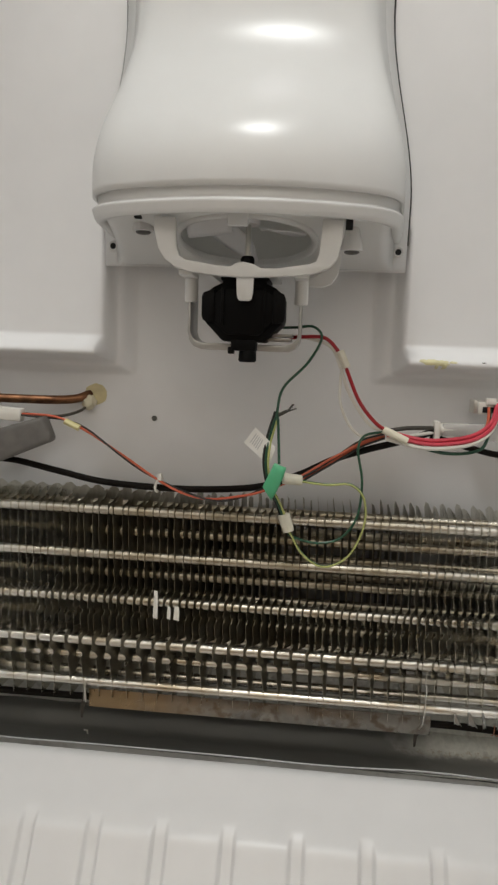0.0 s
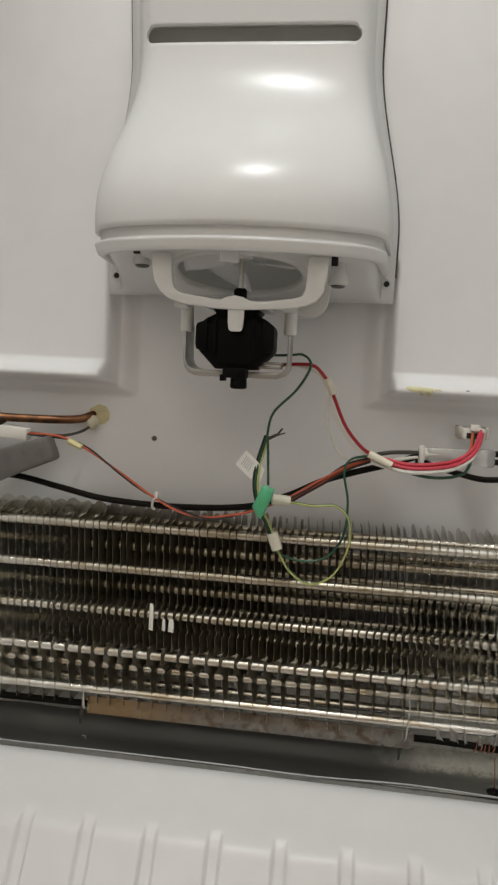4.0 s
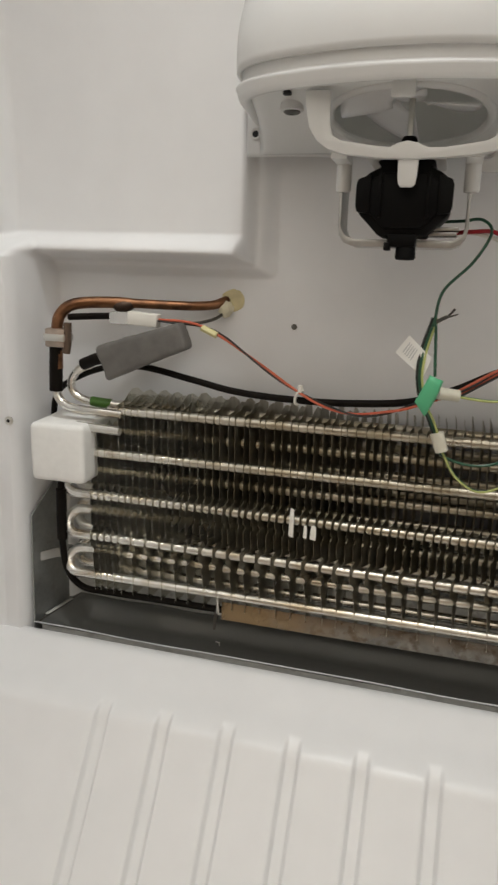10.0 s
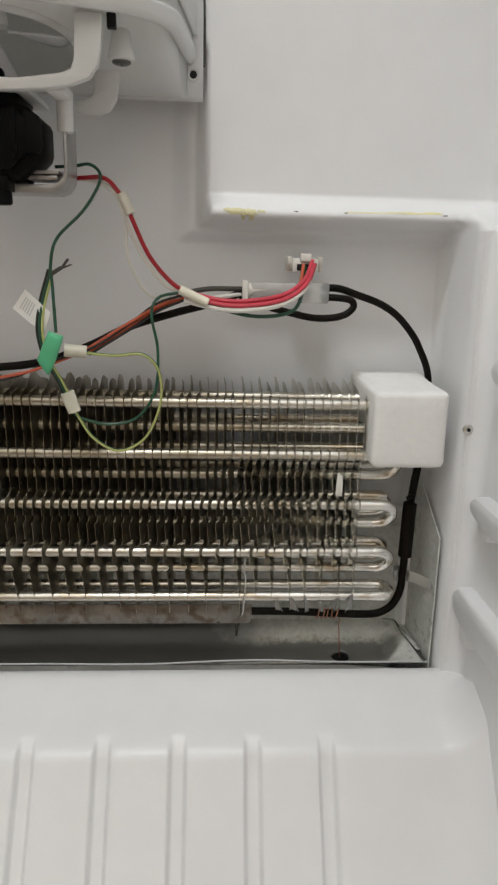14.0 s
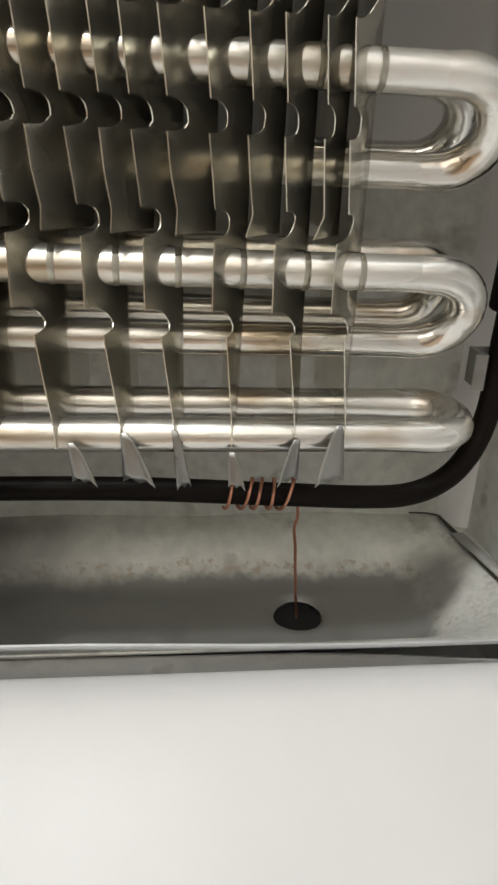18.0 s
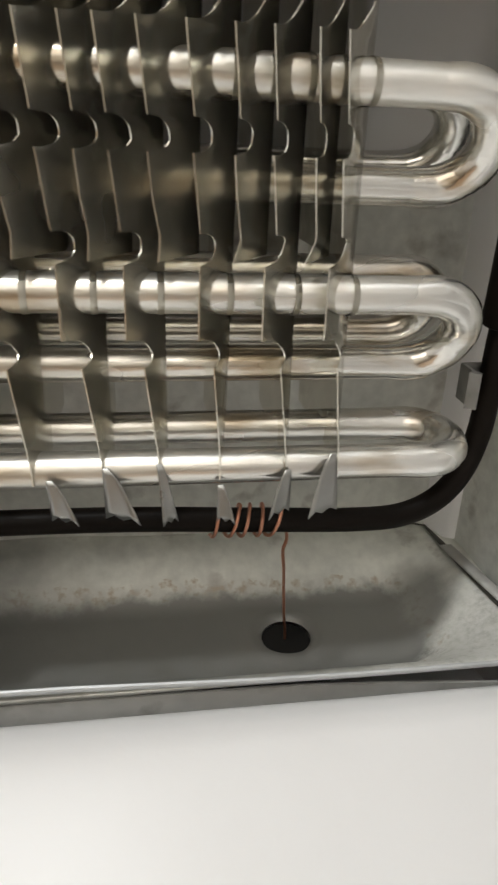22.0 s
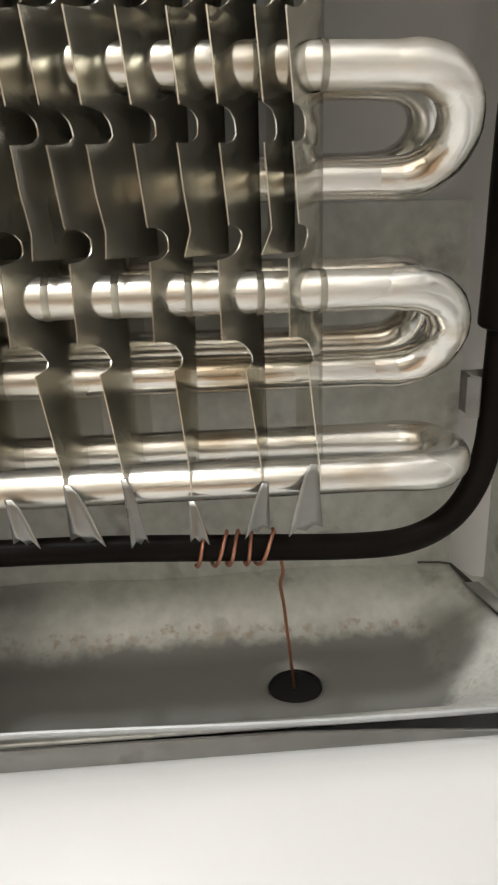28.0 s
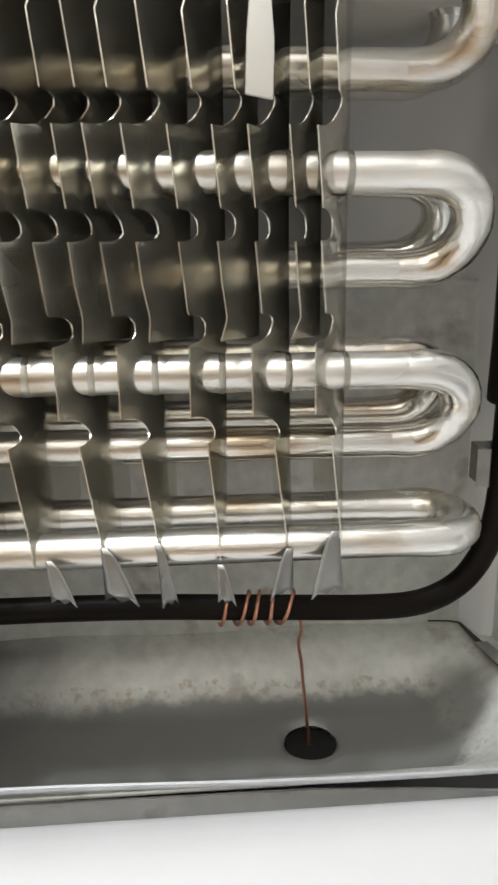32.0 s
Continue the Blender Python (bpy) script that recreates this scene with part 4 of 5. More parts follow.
wet, scale_ = nt.nodes.new("ShaderNodeMix"), nt.nodes.new("ShaderNodeMix")
wet.data_type = scale_.data_type = "RGBA"
# pale lime scale along the foot of the slope
lime, band = nt.nodes.new("ShaderNodeTexNoise"), nt.nodes.new("ShaderNodeMapRange")
lime.inputs["Scale"].default_value, lime.inputs["Detail"].default_value = 420.0, 6.0
nt.links.new(tcn.outputs["Object"], lime.inputs["Vector"])
edge, pick = nt.nodes.new("ShaderNodeMath"), nt.nodes.new("ShaderNodeMath")
edge.operation, pick.operation = "COMPARE", "MULTIPLY"
edge.inputs[1].default_value, edge.inputs[2].default_value = 0.0152, 0.0017
nt.links.new(addw.outputs[0], edge.inputs[0])
band.inputs["From Min"].default_value, band.inputs["From Max"].default_value = 0.50, 0.66
nt.links.new(lime.outputs[0], band.inputs["Value"])
nt.links.new(edge.outputs[0], pick.inputs[0])
nt.links.new(band.outputs[0], pick.inputs[1])
inner, keep = nt.nodes.new("ShaderNodeMath"), nt.nodes.new("ShaderNodeMath")
inner.operation, keep.operation = "GREATER_THAN", "MULTIPLY"
inner.inputs[1].default_value = 0.470
nt.links.new(sep.outputs["Y"], inner.inputs[0])
nt.links.new(pick.outputs[0], keep.inputs[0])
nt.links.new(inner.outputs[0], keep.inputs[1])
nt.links.new(keep.outputs[0], scale_.inputs["Factor"])
dry = nt.nodes.new("ShaderNodeMix")
dry.data_type, dry.blend_type = "RGBA", "MULTIPLY"
dry.inputs["Factor"].default_value = 1.0
dry.inputs["B"].default_value = (0.98, 0.98, 0.96, 1)
nt.links.new(old, dry.inputs["A"])
nt.links.new(dry.outputs["Result"], scale_.inputs["A"])
scale_.inputs["B"].default_value = (0.50, 0.44, 0.35, 1)
nt.links.new(film.outputs[0], wet.inputs["Factor"])
nt.links.new(scale_.outputs["Result"], wet.inputs["A"])
wet.inputs["B"].default_value = (0.25, 0.25, 0.235, 1)
# a dried, pale speckled patch in the front corner by the drain
slant, patch, fleck, spread, crust = (nt.nodes.new("ShaderNodeMath"), nt.nodes.new("ShaderNodeMapRange"), nt.nodes.new("ShaderNodeTexNoise"), nt.nodes.new("ShaderNodeMapRange"), nt.nodes.new("ShaderNodeMix"))
slant.operation = "MULTIPLY_ADD"
slant.inputs[1].default_value = -1.3
nt.links.new(sep.outputs["Y"], slant.inputs[0])
nt.links.new(sep.outputs["X"], slant.inputs[2])
patch.inputs["From Min"].default_value, patch.inputs["From Max"].default_value = -0.3680, -0.3600
nt.links.new(slant.outputs[0], patch.inputs["Value"])
fleck.inputs["Scale"].default_value, fleck.inputs["Detail"].default_value, fleck.inputs["Roughness"].default_value = 520.0, 5.0, 0.7
nt.links.new(tcn.outputs["Object"], fleck.inputs["Vector"])
spread.inputs["From Min"].default_value, spread.inputs["From Max"].default_value = 0.38, 0.60
nt.links.new(fleck.outputs[0], spread.inputs["Value"])
share_ = nt.nodes.new("ShaderNodeMath")
share_.operation = "MULTIPLY"
nt.links.new(patch.outputs[0], share_.inputs[0])
nt.links.new(spread.outputs[0], share_.inputs[1])
damp, reach, dampness, soaked = nt.nodes.new("ShaderNodeMapRange"), nt.nodes.new("ShaderNodeMapRange"), nt.nodes.new("ShaderNodeMath"), nt.nodes.new("ShaderNodeMix")
damp.inputs["From Min"].default_value, damp.inputs["From Max"].default_value, damp.inputs["To Max"].default_value = -0.3620, -0.3700, 0.85
nt.links.new(slant.outputs[0], damp.inputs["Value"])
reach.inputs["From Min"].default_value, reach.inputs["From Max"].default_value = 0.0250, 0.0200
nt.links.new(addw.outputs[0], reach.inputs["Value"])
nearer = nt.nodes.new("ShaderNodeMapRange")
nearer.inputs["From Min"].default_value, nearer.inputs["From Max"].default_value = 0.5080, 0.4980
nt.links.new(sep.outputs["Y"], nearer.inputs["Value"])
dampness.operation = "MULTIPLY"
nt.links.new(damp.outputs[0], dampness.inputs[0])
both_ = nt.nodes.new("ShaderNodeMath")
both_.operation = "MULTIPLY"
nt.links.new(reach.outputs[0], both_.inputs[0])
nt.links.new(nearer.outputs[0], both_.inputs[1])
nt.links.new(both_.outputs[0], dampness.inputs[1])
soaked.data_type = "RGBA"
nt.links.new(dampness.outputs[0], soaked.inputs["Factor"])
nt.links.new(wet.outputs["Result"], soaked.inputs["A"])
soaked.inputs["B"].default_value = (0.27, 0.27, 0.255, 1)
crust.data_type = "RGBA"
crust.inputs["B"].default_value = (0.84, 0.84, 0.81, 1)
nt.links.new(share_.outputs[0], crust.inputs["Factor"])
nt.links.new(soaked.outputs["Result"], crust.inputs["A"])
nt.links.new(crust.outputs["Result"], bsdf.inputs["Base Color"])
# shade beneath the coil put into the colour: darker away from the drain end
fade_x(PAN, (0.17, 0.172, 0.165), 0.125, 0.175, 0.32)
LIP = mat("pale_zinc_edge", (0.56, 0.575, 0.58), 0.42, metal=0.35, vary=0.1, grain=200, blotch=40)
FLANGE = mat("dull_flange", (0.46, 0.46, 0.44), 0.5, metal=0.15, vary=0.12, grain=150, blotch=30, second=(0.34, 0.33, 0.31), amount=0.05)
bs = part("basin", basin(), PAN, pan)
md = bs.modifiers.new("thick", "SOLIDIFY")
md.thickness, md.offset = 0.0009, -1.0
part("front_lip", sweep([(-0.279 + 0.558 * k / 30, 0.4580 + 0.0004 * math.sin(k * 0.9), 0.0215 + 0.0005 * math.sin(k * 0.55 + 1) + 0.0014 * math.exp(-((-0.279 + 0.558 * k / 30 - 0.150) / 0.055) ** 2)) for k in range(31)], 0.0006, 8, flat=1.2), LIP, pan, "pale cut front edge of the pan")
part("front_flange", plate([(-0.272, 0.0100), (0.272, 0.0100), (0.272, 0.0140), (0.238, 0.0170), (0.216, 0.0184), (0.150, 0.0193), (-0.272, 0.0202)], 0.4590, 0.4597), FLANGE, pan, "dull grey front flange of the pan")
part("back_plate", box(-0.2745, 0.2745, 0.5205, 0.5220, 0.019, 0.1185, 0.0004), GALV, pan)
for s in (-1, 1):
    # the left plate gets the copy with shade painted in
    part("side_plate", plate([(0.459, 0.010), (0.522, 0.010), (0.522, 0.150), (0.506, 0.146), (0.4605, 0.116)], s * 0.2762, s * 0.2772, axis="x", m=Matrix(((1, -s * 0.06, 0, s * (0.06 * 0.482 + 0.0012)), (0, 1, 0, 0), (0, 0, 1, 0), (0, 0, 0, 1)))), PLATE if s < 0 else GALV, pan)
    part("seam", sweep([(s * 0.2600, 0.5195, 0.0221), (s * 0.2660, 0.5193, 0.0219)] + [(s * pan_side(lerp(0.5185, 0.4590, k / 9)), lerp(0.5185, 0.4590, k / 9), 0.0216) for k in range(10)], lambda t: 0.0004 + 0.0010 * smooth01(t, 0.1, 0.5), 8, flat=0.5), GRIME, pan, "dark gap along the pan edge")
    clip = part("hose_clip", plate([(s * 0.2655, 0.4852), (s * 0.2700, 0.4822), (s * 0.2768, 0.4722), (s * 0.2790, 0.4690), (s * 0.2795, 0.4694), (s * 0.2773, 0.4728), (s * 0.2704, 0.4828), (s * 0.2657, 0.4858)], 0.0722, 0.0803, axis="z"), STEEL, pan, "thin steel hose clip")
    part("clip_hook", plate([(s * 0.2540, 0.4785), (s * 0.2562, 0.4772), (s * 0.2568, 0.4780), (s * 0.2560, 0.4800), (s * 0.2562, 0.4850), (s * 0.2655, 0.4860), (s * 0.2655, 0.4866), (s * 0.2554, 0.4858), (s * 0.2552, 0.4796)], 0.0756, 0.0838, axis="z"), mat("dull_clip_steel", (0.26, 0.26, 0.25), 0.5, metal=0.6, vary=0.2, grain=200), clip, "dull grey clip hook")
    part("corner_tab", plate([(s * 0.2680, 0.505), (s * 0.2716, 0.505), (s * 0.2774, 0.472), (s * 0.2738, 0.472)], 0.0226, 0.0231, axis="z"), FLANGE, pan, "flat grey rim at the end of the pan")
hole_ring, hole_faces = [], []
for k in range(41):
    a = 2 * math.pi * k / 40
    for f_ in (1.0, 1.18, 1.45):
        hx, hy = 0.221 + 0.0066 * f_ * math.cos(a), 0.4905 + 0.0061 * f_ * math.sin(a)
        hole_ring.append((hx, hy, pan_z(hx, hy) + (0.0004 if f_ < 1.4 else 0.0001) - (0.0008 if f_ == 1.0 else 0)))
for k in range(40):
    for j in range(2):
        hole_faces.append((k * 3 + j, k * 3 + j + 1, k * 3 + j + 4, k * 3 + j + 3))
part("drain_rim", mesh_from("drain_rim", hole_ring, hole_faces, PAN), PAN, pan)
part("drain_sleeve", lathe([(0.0066, 0.0050), (0.0066, 0.0012), (0.0062, 0.0008), (0.0060, 0.0008)], (0.221, 0.4905, 0.0), "z", 28), HOLE, pan, "dark round drain outlet")


# ---- hoses, pipes and foam at the coil's ends ----
heater = thing("defrost_heater", "black rubber defrost heater hose round the coil", "heater", at=(0, 0.475, 0.05))
HR = 0.0028
line = spline([(-0.255, 0.468, 0.155), (-0.2545, 0.466, 0.120), (-0.2545, 0.467, 0.088), (-0.2515, 0.470, 0.066), (-0.240, 0.474, 0.0525), (-0.218, 0.478, 0.0495), (-0.15, 0.479, 0.0495), (0.0, 0.479, 0.0500), (0.12, 0.479, 0.0508), (0.173, 0.479, 0.0508), (0.209, 0.479, 0.0492), (0.232, 0.479, 0.0482), (0.2440, 0.4795, 0.0488), (0.2525, 0.4805, 0.0524), (0.2580, 0.4815, 0.0590), (0.2610, 0.4825, 0.0680), (0.2618, 0.4830, 0.0790), (0.2620, 0.4828, 0.0900), (0.2622, 0.482, 0.113), (0.2626, 0.482, 0.130), (0.2636, 0.482, 0.142), (0.2652, 0.482, 0.157), (0.2675, 0.482, 0.170)], 10)
part("hose", sweep(line, HR, 14), RUBBER, heater)
part("sleeve", sweep(spline([(0.2620, 0.4824, 0.0925), (0.2620, 0.4823, 0.0950), (0.2622, 0.482, 0.108), (0.2623, 0.482, 0.120), (0.2626, 0.482, 0.1322), (0.2628, 0.482, 0.1350)], 6), lambda t: lerp(0.0031, 0.0049, smooth01(t, 0.0, 0.16)) - 0.0016 * smooth01(t, 0.88, 1.0), 20), RUBBER, heater, "thick black shrink sleeve")
part("sleeve", sweep([(-0.2545, 0.4665, 0.097), (-0.2546, 0.4662, 0.110), (-0.2546, 0.4662, 0.140)], 0.0042, 14), RUBBER, heater, "thick black shrink sleeve")
part("tape_edge", sweep([(0.2598, 0.4800, 0.1385), (0.2618, 0.4790, 0.1405), (0.2640, 0.4785, 0.1400)], lambda t: 0.0032 - 0.001 * t, 6, flat=0.5), RUBBER, heater)

wirecoil = thing("copper_drain_wire", "thin copper wire wound round the hose and hanging into the drain", "wire", at=(0.21, 0.477, 0.05))
low_x, top_x = (0.1985, 0.2020, 0.2050, 0.2088, 0.2110), (0.2006, 0.2052, 0.2074, 0.2103, 0.2150)
turns = []
for i in range(5):
    for k in range(16):
        a = -math.pi / 2 + 2 * math.pi * k / 16
        up = k / 8 if k <= 8 else 2 - k / 8
        x = lerp(low_x[i], top_x[i], up) if k <= 8 else lerp(low_x[min(4, i + 1)], top_x[i], up)
        turns.append((x, 0.4790 - (HR + 0.0007) * math.cos(a), 0.0494 + (HR + 0.0008) * math.sin(a) - 0.02 * (x - 0.2)))
        if i == 4 and k == 8:
            break
part("winding", sweep(spline(turns, 2), 0.00042, 8), COPPER_WIRE, wirecoil)
part("tail", sweep(spline([(0.2150, 0.4818, 0.0520), (0.2160, 0.4822, 0.0488), (0.2166, 0.4815, 0.0455), (0.2173, 0.4830, 0.0410), (0.2168, 0.4838, 0.0375), (0.2178, 0.4856, 0.0310), (0.2186, 0.4876, 0.0240), (0.2194, 0.4893, 0.0180), (0.2199, 0.4903, 0.0130), (0.2206, 0.4908, 0.0080), (0.2208, 0.4908, 0.0040)], 5), 0.00040, 8), COPPER_WIRE, wirecoil)


def foam_block(name_label, x0, x1, y0, y1, z0, z1, dz, seed):
    bm = box(x0, x1, y0, y1, z0, z1, 0.0042, 3)
    bmesh.ops.subdivide_edges(bm, edges=[e for e in bm.edges if e.calc_length() > 0.015], cuts=4, use_grid_fill=True)
    for v in bm.verts:
        n = noise.noise(Vector((v.co.x * 60 + seed, v.co.y * 60, v.co.z * 60)))
        v.co += Vector((n * 0.0007, n * 0.0007, n * 0.0006))
        if v.co.z > (z0 + z1) / 2:
            v.co.z += dz * smooth01(v.co.y, y0 + 0.004, y1)
            v.co.x -= math.copysign(0.006, x0 + x1) * smooth01(v.co.y, y0 + 0.004, y1)
    ob = part("foam_block", bm, FOAM)
    return tagged(ob, name_label, "foam block", "foam blocks at the coil ends")


foam_block("white foam block pressed over the coil's pipe end", -0.2695, -0.2235, 0.447, 0.508, 0.1515, 0.1975, 0.006, 1)
foam_block("white foam block with a black cable behind it", 0.2245, 0.2735, 0.450, 0.508, 0.1690, 0.2200, 0.006, 7)

pipe = thing("suction_pipe", "brown oxidised copper pipe joined to aluminium tubing", "pipe", at=(-0.2, 0.48, 0.28))
cp = spline([(-0.2535, 0.465, 0.238), (-0.2530, 0.465, 0.268), (-0.2505, 0.467, 0.2795), (-0.2420, 0.471, 0.2868), (-0.2240, 0.478, 0.2890), (-0.1950, 0.486, 0.2890), (-0.1600, 0.496, 0.2885), (-0.1420, 0.503, 0.2895), (-0.1340, 0.509, 0.2925), (-0.1305, 0.516, 0.2950)], 8)
part("copper_pipe", sweep(cp, lambda t: lerp(0.0044, 0.0035, smooth01(t, 0.50, 0.56)), 16), COPPER, pipe)
part("brazed_joint", sweep(spline([(-0.2120, 0.4812, 0.2880), (-0.2080, 0.4820, 0.2866), (-0.2040, 0.4835, 0.2872), (-0.1990, 0.4848, 0.2888)], 5), lambda t: 0.0036 + 0.0016 * math.sin(math.pi * t), 16), mat("dark_brazing", (0.085, 0.055, 0.04), 0.5, metal=0.8, vary=0.3, grain=160), pipe, "dark brazed joint")
part("shrink_sleeve", sweep([(-0.2555, 0.4655, 0.2205), (-0.2550, 0.465, 0.235), (-0.2540, 0.465, 0.2555)], 0.0052, 16), RUBBER, pipe, "black shrink sleeve")
clamp = part("clamp", box(-0.2605, -0.2435, 0.4585, 0.4715, 0.2545, 0.2690, 0.0020), mat("brown_clamp_steel", (0.46, 0.38, 0.32), 0.36, metal=0.9, vary=0.25, grain=120, blotch=50), pipe, "brownish steel thermostat clamp")
part("clamp_band", box(-0.2612, -0.2428, 0.4578, 0.4722, 0.2590, 0.2650, 0.0016), STEEL, clamp, "bright steel band")
part("clamp_bulb", sweep([(-0.2440, 0.462, 0.2505), (-0.2425, 0.462, 0.258), (-0.2420, 0.462, 0.2735)], 0.0030, 12), mat("brown_bulb", (0.16, 0.11, 0.08), 0.4, metal=0.6, vary=0.2), clamp)
part("aluminium_tube", sweep(spline([(-0.2555, 0.466, 0.2245), (-0.2548, 0.4655, 0.2180), (-0.2500, 0.4650, 0.2115), (-0.2400, 0.4640, 0.2080), (-0.2200, 0.4640, 0.2068), (-0.2000, 0.466, 0.2060)], 8), 0.0034, 14), ALU, pipe)
part("aluminium_tube", sweep(spline([(-0.2310, 0.475, 0.2410), (-0.2400, 0.475, 0.2370), (-0.2470, 0.475, 0.2290), (-0.2465, 0.475, 0.2200), (-0.2390, 0.475, 0.2140), (-0.2250, 0.475, 0.2120), (-0.1960, 0.480, 0.2100)], 8), 0.0032, 14), ALU, pipe)
part("green_tape", sweep([(-0.2300, 0.4751, 0.2124), (-0.2220, 0.4752, 0.2118), (-0.2140, 0.4765, 0.2113)], 0.0039, 14), mat("green_tape", (0.06, 0.16, 0.02), 0.45, vary=0.15), pipe)
part("stub_tube", sweep([(-0.236, 0.462, 0.1950), (-0.200, 0.462, 0.1935)], 0.0036, 12), ALU, pipe)

wrap = thing("foam_wrapped_drier", "grey foam tape wrapped round a tube end", "pipe wrap", at=(-0.18, 0.462, 0.255))
ang = math.atan2(0.0235, 0.062)
bm = box(-0.0345, 0.0345, -0.0085, 0.0085, -0.0108, 0.0108, 0.0030, 3)
bmesh.ops.subdivide_edges(bm, edges=[e for e in bm.edges if e.calc_length() > 0.012], cuts=5, use_grid_fill=True)
for v in bm.verts:
    n = noise.noise(v.co * 90)
    v.co.z *= 1.08 - 5.0 * v.co.x * 1.0
    v.co += Vector((n * 0.0012, n * 0.0010, n * 0.0010))
bm.transform(Matrix.Translation((-0.1785, 0.461, 0.2578)) @ Matrix.Rotation(-ang, 4, "Y"))
part("foam_tape", bm, TAPE, wrap)
part("tube_stub", sweep([(-0.2335, 0.469, 0.2420), (-0.222, 0.466, 0.2468), (-0.208, 0.464, 0.2500)], 0.0046, 12), RUBBER, wrap, "short black rubber stub")

seal = thing("sealant_blob", "cream sealant round the pipe hole in the wall", "sealant", at=(-0.128, 0.51, 0.29))
bm = bmesh.new()
bmesh.ops.create_icosphere(bm, subdivisions=3, radius=1.0)
for v in bm.verts:
    n = 1 + 0.28 * noise.noise(v.co * 2.2)
    v.co = Vector((-0.1315 + v.co.x * 0.0058 * n, 0.508 + v.co.y * 0.0045 * n, 0.2868 + v.co.z * 0.0062 * n))
part("blob", bm, SEAL, seal)
bm = bmesh.new()
bmesh.ops.create_icosphere(bm, subdivisions=3, radius=1.0)
for v in bm.verts:
    n = 1 + 0.16 * noise.noise(v.co * 2.4 + Vector((3, 1, 2)))
    v.co = Vector((-0.1270 + v.co.x * 0.0095 * n, 0.5108 + v.co.y * 0.0008, 0.2935 + v.co.z * 0.0085 * n))
part("halo", bm, mat("yellowed_sealant", (0.66, 0.58, 0.34), 0.5, vary=0.16, grain=90, blotch=70), seal)

smear = thing("foam_residue", "yellow foam residue smeared on the wall ledge", "residue", at=(0.14, 0.482, 0.329), group="foam residue on the ledge")
YEL = mat("yellow_foam", (0.74, 0.70, 0.42), 0.6, vary=0.12, bump=0.4)


def smear_bm(x, z, w, h, seed):
    bm = bmesh.new()
    bmesh.ops.create_icosphere(bm, subdivisions=3, radius=1.0)
    for v in bm.verts:
        n = 1 + 0.5 * noise.noise(v.co * 2.4 + Vector((seed, 0, 0)))
        xx, zz = x + v.co.x * w * n, z + v.co.z * h * n
        v.co = Vector((xx, wall_y(xx, zz) + v.co.y * min(0.0012, h * 0.5), zz))
    return bm


for i, (x, z, w, h) in enumerate(((0.1350, 0.3292, 0.0060, 0.0022), (0.1420, 0.3288, 0.0050, 0.0020), (0.1290, 0.3300, 0.0030, 0.0012), (0.1440, 0.3268, 0.0018, 0.0026), (0.1385, 0.3262, 0.0012, 0.0020), (0.1500, 0.3296, 0.0026, 0.0008))):
    part("smear", smear_bm(x, z, w, h, 1.0 + i), YEL, smear)
smear2 = thing("foam_residue", "faint yellow foam streak on the wall ledge", "residue", at=(0.24, 0.48, 0.33), group="foam residue on the ledge")
for i, (x, w, h) in enumerate(((0.2180, 0.016, 0.0005), (0.2430, 0.014, 0.0008), (0.2600, 0.006, 0.0010))):
    part("smear", smear_bm(x, 0.3305 + 0.0004 * i, w, h, 4.0 + i), YEL, smear2)
SPECK = mat("grey_speck", (0.10, 0.09, 0.08), 0.7)
for i, (x, w) in enumerate(((0.1720, 0.0016), (0.2040, 0.0012), (0.2680, 0.0018))):
    part("speck", smear_bm(x, 0.3300, w, 0.00035, 9.0 + i), SPECK, smear2, "dark speck")

hole = thing("wall_hole", "small dark screw hole in the wall", "hole", at=(-0.078, 0.508, 0.276))
part("hole_rim", lathe([(0.0022, -0.0008), (0.0022, 0.0004), (0.0014, 0.0006)], (-0.078, wall_y(-0.078, 0.276), 0.276), "y", 16), SCREW, hole)
for x, z, t in ((-0.2865, 0.197, "rusty screw in the left post"), (0.2855, 0.197, "steel screw in the right post")):
    sc = thing("wall_screw", "small steel screw with a dark cross recess", "screw", at=(x, 0.447, z), group="post screws")
    y = wall_y(x, z)
    part("head", lathe([(0.0034, 0.0006), (0.0034, -0.0006), (0.0022, -0.0012)], (x, y, z), "y", 18), STEEL, sc)
    part("recess", lathe([(0.0013, 0.0), (0.0013, -0.0015), (0.0008, -0.0016)], (x, y, z), "y", 10), HOLE, sc)

# ---- wiring ----
WR = 0.00115


def wire(name, label, points, material, r=WR, sides=8, parent=None):
    bm = sweep(spline(points, 8), r, sides)
    if parent is not None:
        return part(name, bm, material, parent, label)
    return tagged(part(name, bm, material), label, "wire")


def twin(points, d):
    """The same line shifted a little, as a wire beside it."""
    return [(x + d[0], y + d[1], z + d[2]) for x, y, z in points]


def solid_rod(a, b, r, r2=None, sides=12, flat=1.0):
    r2 = r2 or r
    return sweep([Vector(a).lerp(Vector(b), k / 4) for k in range(5)], lambda t: lerp(r, r2, t), sides, flat)


supply = thing("supply_cable", "thick black cable running along the wall", "cable", at=(0, 0.46, 0.24))
part("cable", sweep(spline([(-0.276, 0.494, 0.190), (-0.270, 0.490, 0.212), (-0.254, 0.485, 0.2255), (-0.224, 0.480, 0.238), (-0.189, 0.478, 0.242), (-0.146, 0.472, 0.236), (-0.109, 0.466, 0.2305), (-0.067, 0.462, 0.2288), (-0.028, 0.458, 0.2300), (0.013, 0.453, 0.2350), (0.042, 0.455, 0.245), (0.067, 0.460, 0.257), (0.092, 0.465, 0.265), (0.118, 0.470, 0.272), (0.141, 0.475, 0.2800)], 8), 0.0025, 12), RUBBER, supply)
